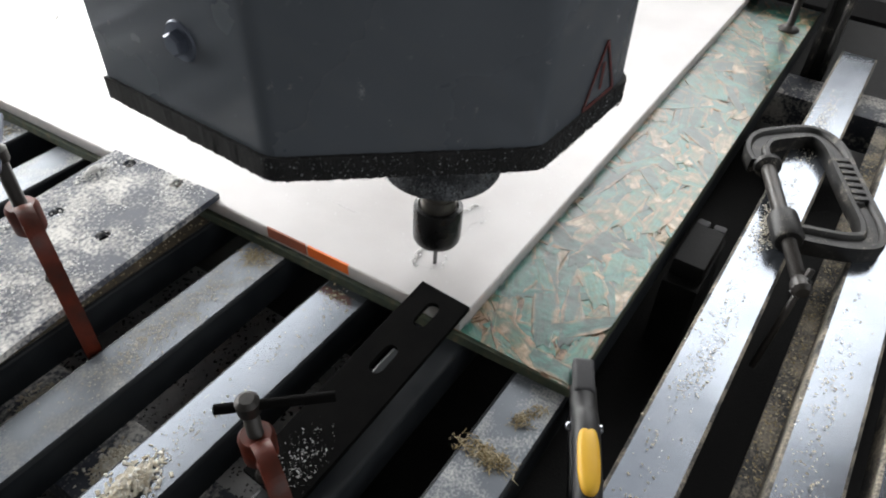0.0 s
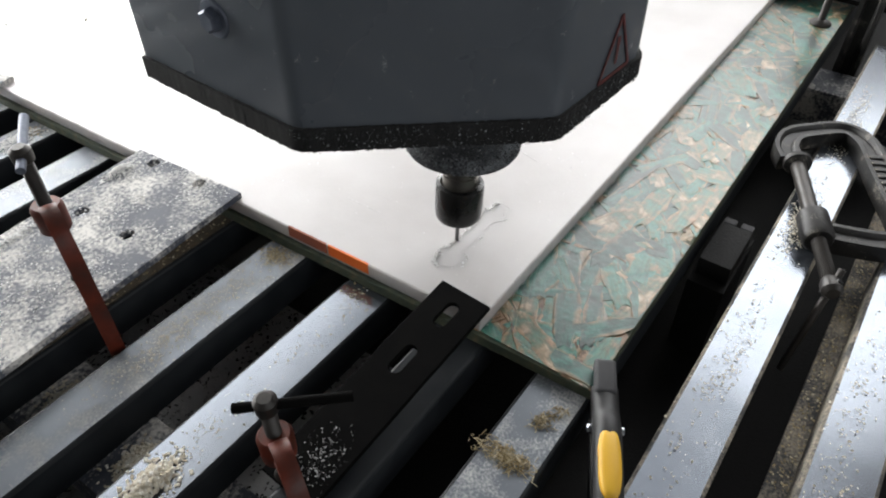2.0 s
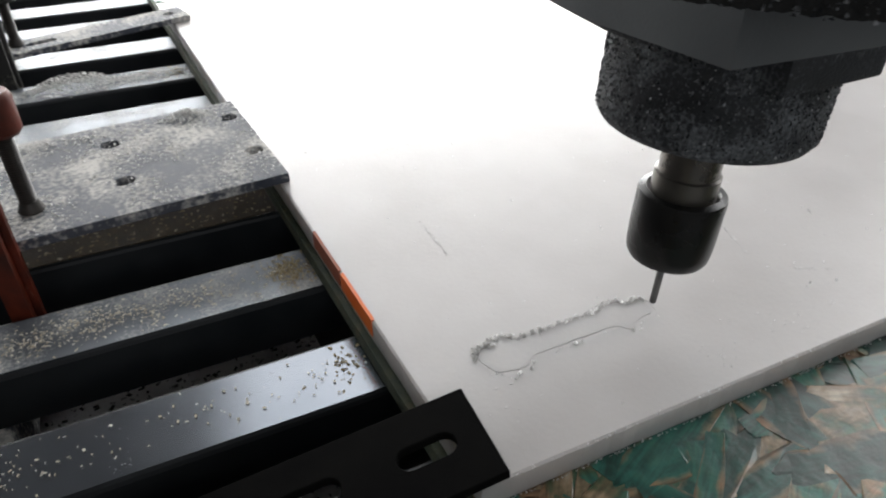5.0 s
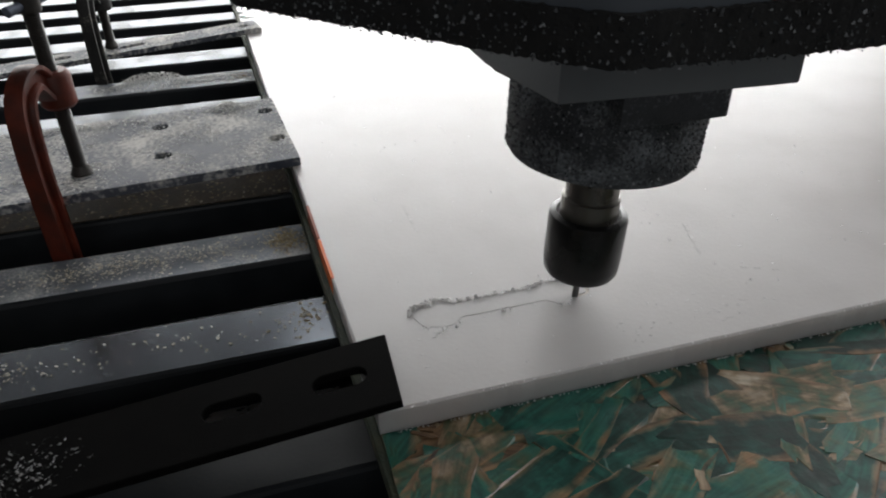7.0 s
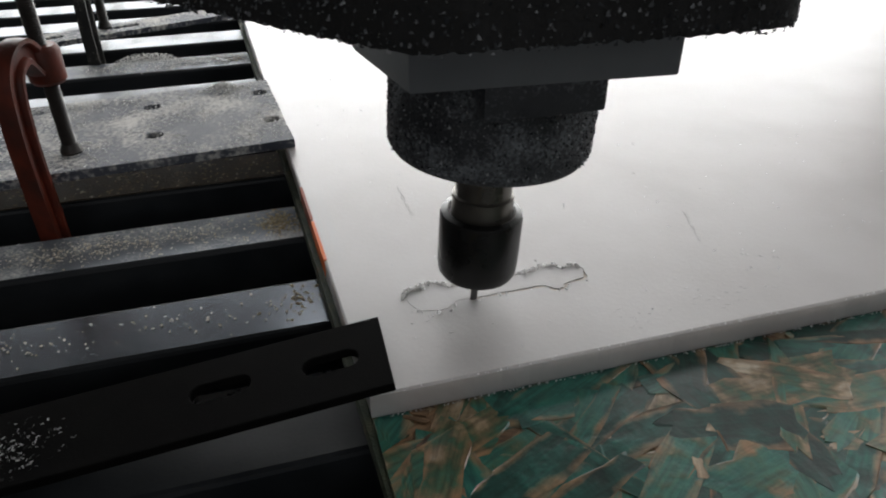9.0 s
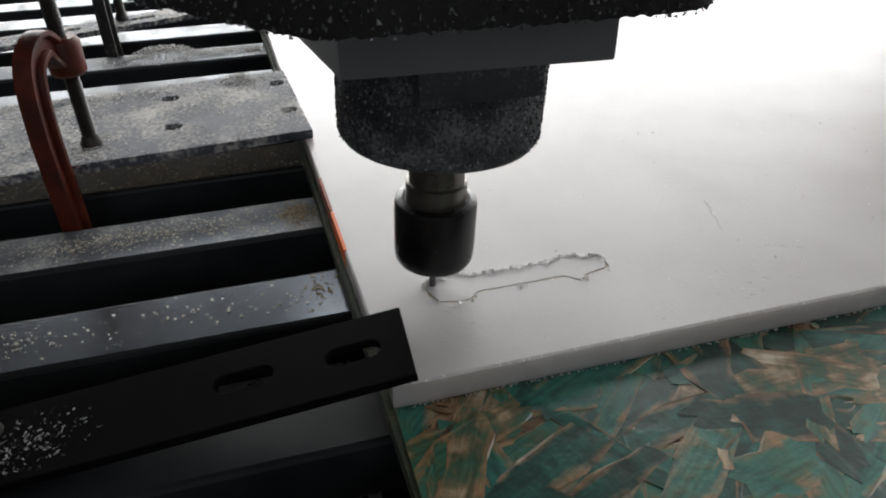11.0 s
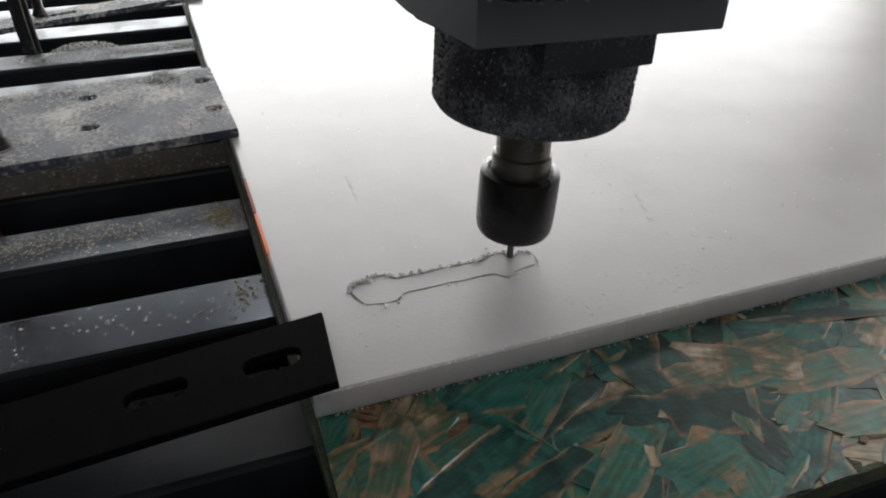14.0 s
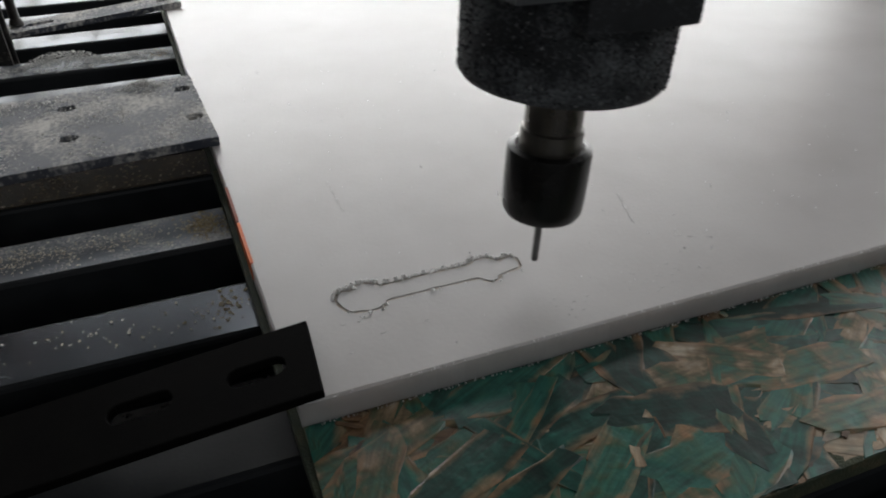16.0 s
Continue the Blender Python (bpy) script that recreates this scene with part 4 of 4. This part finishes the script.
    chips("edging_dust", fuzz, 0.0009, fuzz_mat, "grey dust specks clinging to the edging", parent=cov, flat=0.9, seed=32, slim=0.4)
    fuzz = []
    for i in range(5000):
        a = dr.uniform(0, 2 * math.pi)
        fuzz.append((0.0401 * math.cos(a), 0.0401 * math.sin(a), 0.0630 + 0.036 * dr.random()))
    chips("spindle_dust", fuzz, 0.0009, fuzz_mat, "grey dust caked on the spindle", parent=hd, flat=0.8, seed=33, slim=0.5)
    part("back_plate", box(-0.13, 0.13, 0.1435, 0.170, 0.20, 0.52, 0.002), cover_mat, hd)
    part("top_plate", box(-0.12, 0.12, -0.05, 0.143, 0.42, 0.43, 0.001), cover_mat, hd)
    # bolt on the side face
    x = -0.1322
    side = Matrix.Translation((x, 0.058, 0.188)) @ Matrix.Rotation(radians(-90), 4, "Y")
    bolt = part("bolt", lathe([(0.0062, 0), (0.0065, 0.001), (0.0063, 0.005), (0.005, 0.006)], 6, m=side), dull_zinc, cov, "zinc hex bolt with washer")
    part("washer", lathe([(0.0100, -0.001), (0.0103, 0.0003), (0.0096, 0.0012)], 28, m=side), dull_zinc, cov)
    # warning triangle outlined on the front face
    bm = bmesh.new()
    ax = Vector((0.093, -0.005, 0)).normalized()
    nrm = Vector((ax.y, -ax.x, 0))
    o = Vector((0.009, -0.0966, z0 + 0.007)) + nrm * 0.0002
    tri = [(-0.017, 0.0), (0.017, 0.0), (0.0, 0.034)]
    for i in range(3):
        a, b = tri[i], tri[(i + 1) % 3]
        d = Vector((b[0] - a[0], b[1] - a[1]))
        nn = Vector((-d.y, d.x)).normalized() * 0.0010
        vs = []
        for lift in (0, 0.0005):
            for q in (Vector(a) - nn, Vector(b) - nn, Vector(b) + nn, Vector(a) + nn):
                vs.append(bm.verts.new(o + ax * q.x + Vector((0, 0, q.y)) + nrm * lift))
        bm.faces.new(vs[4:])
        for j in range(4):
            bm.faces.new((vs[j], vs[(j + 1) % 4], vs[4 + (j + 1) % 4], vs[4 + j]))
    vs = []
    for u, v in ((-0.0013, 0.006), (0.0013, 0.006), (0.0018, 0.022), (-0.0018, 0.022)):
        vs.append(bm.verts.new(o + ax * u + Vector((0, 0, v)) + nrm * 0.0004))
    bm.faces.new(vs)
    part("warning_triangle", bm, red_ink, cov, "faded red printed warning triangle", False)
    return hd


# ---- build ----
hall()
machine_bed()
coated_board()
plugs = foam_board()
slot_bar("slotted_bar", "black steel bar with two slots resting on the foam corner", 0.175, 0.042, 0.0042, [(-0.0115, -0.034, 0.0), (-0.055, -0.079, 0.0015)],
         pose(0.0105, 0.0195, 0.0182, 0, -8.0, -3.0), black_steel, 0.0048)
holes = [(-0.0035, -0.0150, 0.0335), (-0.0035, -0.0150, -0.0215), (-0.079, -0.0905, 0.0305), (-0.079, -0.0905, -0.0220), (-0.197, -0.2085, 0.0305), (-0.197, -0.2085, -0.0220)]
slot_bar("drilled_plate", "dusty grey steel plate with pairs of holes", 0.36, 0.120, 0.006, holes, pose(-0.0075, 0.2938, 0.0190, 0, 0, 4.3), plate_mat, 0.0050)
slot_bar("slotted_bar", "dusty dark steel bar clamped on the foam edge", 0.36, 0.034, 0.005, [(-0.010, -0.020, 0.0), (-0.115, -0.140, 0.0), (-0.185, -0.21, 0)], pose(-0.008, 0.590, 0.0182, 0, -2.2, 11.0), plate_mat, 0.004)
slot_bar("flat_bar", "dark dusty steel bar across the far slats", 0.42, 0.07, 0.006, [(-0.2, -0.23, 0)], pose(0.725, 0.012 - 0.42, 0.0192, 0, 0, -92), black_steel, 0.005)
packing = part("packing_block", box(-0.34, -0.24, 0.245, 0.275, SLAT + 0.0003, 0.0128, 0.001), core_mat)
tagged(packing, "rough wooden packing block under the steel plate", "wood block")

c_clamp("c_clamp", "worn red iron screw clamp pressing on the drilled plate", (-0.138, 0.253), (-0.30, -0.95), 0.0192, 0.076, -0.075, 0.122, red_iron, 0.042, 55)
c_clamp("c_clamp", "dark iron screw clamp holding the far slotted bar", (-0.152, 0.566), (-0.25, -0.97), 0.0135, 0.062, -0.075, 0.115, dark_iron, 0.036, 10)
c_clamp("c_clamp", "red iron screw clamp with dark bar handle", (-0.155, 0.036), (-0.45, -0.89), -0.0072, 0.026, -0.075, 0.060, red_iron, 0.042, -47, 0.064)
c_clamp("c_clamp", "black iron screw clamp on the board's edge", (0.655, -0.065), (0.0, -1.0), 0.0005, 0.085, -0.085, 0.13, dark_iron, 0.045, 20, 0.05, 0.026, 0.018, 1.9)
lying_clamp()
spring_clamp()
small_fixture()
head = router_head()

# ---- sawdust ----
rng = random.Random(21)
spots = []
for cx, cy, rx, ry, n in ((-0.13, 0.1790, 0.07, 0.016, 650), (-0.06, 0.1790, 0.06, 0.016, 220), (-0.06, 0.0975, 0.11, 0.018, 80), (-0.16, 0.0975, 0.05, 0.014, 80)):
    spots += [p for p in mound(rng, cx, cy, SLAT + 0.0006, rx, ry, n) if abs(p[1] - cy) < 0.018 and p[0] < EDGE * p[1] - 0.002]
chips("sawdust", spots, 0.0012, chip_mat, "pale wood chips scattered on the slats", flat=0.08, seed=2)
spots = []
for cx, cy, rx, ry, n in ((0.10, -0.1485, 0.2, 0.014, 260), (0.27, -0.1485, 0.06, 0.012, 900), (0.05, -0.2305, 0.2, 0.016, 320), (0.45, -0.1485, 0.1, 0.012, 500), (0.09, -0.1540, 0.05, 0.006, 80)):
    spots += [p for p in mound(rng, cx, cy, SLAT + 0.0006, rx, ry, n, 0.002) if abs(p[1] - cy) < 0.018]
chips("sawdust", spots, 0.0014, chip_mat, "pale sawdust strewn on the bed slats", seed=3)
spots = []
for cx, cy, rx, ry, n, hi in ((-0.205, 0.0975, 0.022, 0.012, 700, 0.006), (-0.195, 0.1385, 0.02, 0.014, 500, 0.004), (-0.195, 0.220, 0.02, 0.014, 500, 0.004)):
    z = SLAT + 0.0006 if abs(cy - 0.0975) < 0.01 else SLAT - 0.030
    spots += mound(rng, cx, cy, z, rx, ry, n, hi)
chips("sawdust_heap", spots, 0.0028, chip_mat, "small heaps of pale sawdust on bed and beam", seed=5)
spots = []
for cx, cy, rx, ry, n in ((-0.068, -0.064, 0.009, 0.021, 420), (-0.033, -0.070, 0.009, 0.007, 110), (-0.020, -0.076, 0.006, 0.006, 30)):
    spots += mound(rng, cx, cy, SLAT + 0.0006, rx, ry, n, 0.0025)
chips("shavings", spots, 0.0040, straw_mat, "brown wood shavings on a slat", flat=0.12, seed=6, slim=0.22)
spots = [(rng.uniform(0.03, 0.5), rng.uniform(-0.2150, -0.2008), SLAT - 0.0304) for _ in range(900)]
chips("sawdust", spots, 0.0016, straw_mat, "brown sawdust caked on the ledge", seed=41)
# brown grime on the slats' ends beside the foam
spots = [p for q in ((-0.021, 0.181, 0.014, 0.016, 420), (-0.019, 0.099, 0.012, 0.016, 50), (-0.034, 0.508, 0.014, 0.014, 160)) for p in mound(rng, q[0], q[1], SLAT + 0.0003, q[2], q[3], q[4]) if abs(p[1] - q[1]) < 0.018 and p[0] < EDGE * p[1] - 0.003]
chips("sawdust", spots, 0.0016, straw_mat, "brown grimy dust on the slat ends beside the foam", flat=0.06, seed=43)
# brown dust under the drilled plate; its layer is darkened for the shade there
tagged(part("dust_layer", box(-0.45, -0.012, 0.2430, 0.2800, SLAT + 0.0001, SLAT + 0.0006), shaded_brown_dust, smooth=False), "brown dust caked on a slat, darkened for the shade under the plate", "sawdust", "", "stuff")
spots = [(rng.uniform(-0.42, -0.014), rng.uniform(0.2435, 0.2795), SLAT + 0.0006 + 0.0008 * rng.random()) for _ in range(600)]
chips("sawdust", spots, 0.0018, straw_mat, "brown dust caked on the slat under the plate", seed=16)
# on the drilled plate and far slats
spots = [(rng.uniform(-0.33, -0.009), 0.0, 0.0192) for _ in range(4200)]
spots = [(x, 0.2943 + 0.0752 * x + rng.uniform(-0.058, 0.058), z) for x, _, z in spots]
spots = [p for p in spots if noise.noise(Vector(p) * 28) + 0.35 * noise.noise(Vector(p) * 90) > -0.15]
chips("sawdust", spots, 0.0015, white_chip, "thin patchy layer of pale sawdust on the drilled plate", seed=7)
spots = mound(rng, -0.045, 0.339, 0.0192, 0.018, 0.005, 260, 0.006) + mound(rng, -0.115, 0.5065, SLAT + 0.0006, 0.05, 0.014, 1100, 0.012) + mound(rng, -0.06, 0.5065, SLAT + 0.0006, 0.05, 0.012, 400, 0.003) + mound(rng, -0.16, 0.332, 0.0192, 0.08, 0.006, 300, 0.002)
chips("sawdust_heap", spots, 0.0022, white_chip, "pale heap of sawdust on a slat", seed=8)
spots = [(x, y, 0.0182 - (0.0105 - x) * 0.1405 + 0.0002) for x, y, _ in mound(rng, -0.138, 0.024, 0, 0.026, 0.016, 330) if x > -0.160 and abs(y - 0.027) < 0.019]
chips("foam_crumbs", spots, 0.0013, grey_chip, "grey-white crumbs on the black bar", category="crumbs", seed=9, slim=0.5)
# foam crumbs thrown up along the groove's far side
loop_pts = key_loop()
spots = [(p.x + rng.gauss(0, 0.0010), p.y + rng.gauss(0.0012, 0.0007), TOP + 0.0001) for p in loop_pts for _ in range(4) if p.y > 0.056]
spots += [(p.x + rng.gauss(0, 0.0008), p.y - abs(rng.gauss(0.0019, 0.0008)), TOP + 0.0001) for p in loop_pts if p.y < 0.05 and rng.random() < 0.5]
chips("foam_crumbs", spots, 0.0016, foam_crumb, "small white crumbs heaped along the engraved line", category="crumbs", flat=0.5, seed=10)
# burr along the foam's near lower and upper edges
spots = [(rng.uniform(0.004, 0.6), -0.0004 - 0.0009 * rng.random(), 0.0006) for _ in range(420)] + [(rng.uniform(0.002, 0.6), rng.gauss(0.0004, 0.0004), TOP - 0.0006) for _ in range(300)]
chips("foam_crumbs", spots, 0.0008, foam_crumb, "fine white burr along the foam board's cut edge", category="crumbs", flat=0.6, seed=24)
spots = [(rng.uniform(0.01, 0.42), rng.uniform(0.01, 0.36), TOP + 0.0001) for _ in range(260)]
chips("foam_crumbs", spots, 0.0010, foam_crumb, "a few tiny white crumbs lying on the foam", category="crumbs", flat=0.5, seed=23)
# pale dusty sheet under the slats, strewn with chips
tagged(part("dust_sheet", box(-0.52, -0.004, 0.034, 0.62, -0.0990, -0.0965, 0.0008), sheet_mat, smooth=False), "pale grey dusty sheet lying under the slats", "sheet")
tagged(part("packing_block", box(-0.50, -0.47, 0.04, 0.61, SLAT - 0.1198, -0.0992, 0.001), core_mat, smooth=False), "wooden batten carrying the dusty sheet", "wood block")
spots = [(rng.uniform(-0.5, -0.006), rng.uniform(0.036, 0.6), -0.0964) for _ in range(15000)]
chips("foam_crumbs", spots, 0.0027, grey_chip, "dark and grey chips strewn over the sheet under the slats", category="crumbs", flat=0.25, seed=11)

# ---- what moves ----
PLACES = [(0, .038, .047), (.3, .032, .050), (.6, .0295, .0545), (.9, .0305, .0585), (1.2, .038, .0605), (1.5, .0445, .0615), (1.8, .052, .0600), (2.1, .063, .0605), (2.4, .0725, .0605),
          (2.7, .082, .0605), (3.0, .0915, .0610), (3.3, .0985, .0615), (3.6, .1060, .0600), (3.8, .1120, .0600), (4.0, .1145, .0570), (4.3, .1120, .0500), (4.5, .1112, .0480), (4.7, .1115, .0480),
          (5.5, .112, .0485), (6.3, .112, .0500), (6.8, 0.1100, .0495), (7.2, 0.1045, .0460), (7.6, 0.1005, .0450), (8.0, 0.0940, .0480), (8.4, 0.0785, .0482), (8.8, 0.0645, .0482), (9.2, 0.0525, .0478),
          (9.6, 0.0425, .0440), (10.0, 0.0345, .0470), (10.7, 0.0295, .0550), (11.4, 0.0385, .0610), (12.3, 0.0555, .0600), (12.7, 0.0695, .0598), (13.1, 0.0825, .0598), (13.5, 0.0945, .0612), (13.9, 0.1030, .0600),
          (14.3, 0.1095, .0540), (14.7, 0.1090, .0480), (15.0, 0.1090, .0482), (15.6, 0.1090, .0488), (15.8, 0.1100, .0480), (16.0, 0.1185, .0420)]
HEIGHTS = [(0, .0235), (4.1, .023), (4.3, .024), (4.5, .0275), (4.7, .031), (5.5, .034), (6.3, .022), (6.8, .016), (7.0, .015), (14.5, .015), (14.8, .0185), (15.0, .0235), (15.2, .0280), (15.5, .0355), (15.7, .0352), (16.0, .0335)]


def motions():
    ht, hz = [a for a, _ in HEIGHTS], [b for _, b in HEIGHTS]
    pt, px, py = [a for a, _, _ in PLACES], [b for _, b, _ in PLACES], [c for _, _, c in PLACES]
    times = sorted(set(ht) | set(pt))
    walk(head, [(t, pose(float(np.interp(t, pt, px)), float(np.interp(t, pt, py)), TOP + float(np.interp(t, ht, hz)), 0, 3.2, 0)) for t in times])
    first, second = np.arange(0, 4.31, 0.05), np.arange(6.3, 14.61, 0.05)
    for ob, cx, cy in plugs:
        def nearest(ts):
            d = np.hypot(np.interp(ts, pt, px) - cx, np.interp(ts, pt, py) - cy)
            i = int(np.argmin(d))
            return float(ts[i]), float(d[i])
        t1, d1 = nearest(first)
        t2, d2 = nearest(second)
        z0, z1, z2 = TOP - 0.00002, TOP - 0.00018, TOP - 0.0030
        rows = []
        cut = cy < 0.0515 and cx > 0.037
        if cut or t1 < 0.15:
            rows.append((0, pose(cx, cy, z1)))
        else:
            rows += [(0, pose(cx, cy, z0)), (t1 - 0.1, pose(cx, cy, z0)), (t1 + 0.05, pose(cx, cy, z1))]
        t2 = max(t2, 6.3)
        rows += [(t2 - 0.1, pose(cx, cy, z1)), (t2 + 0.05, pose(cx, cy, z2)), (16, pose(cx, cy, z2))]
        walk(ob, rows)


motions()
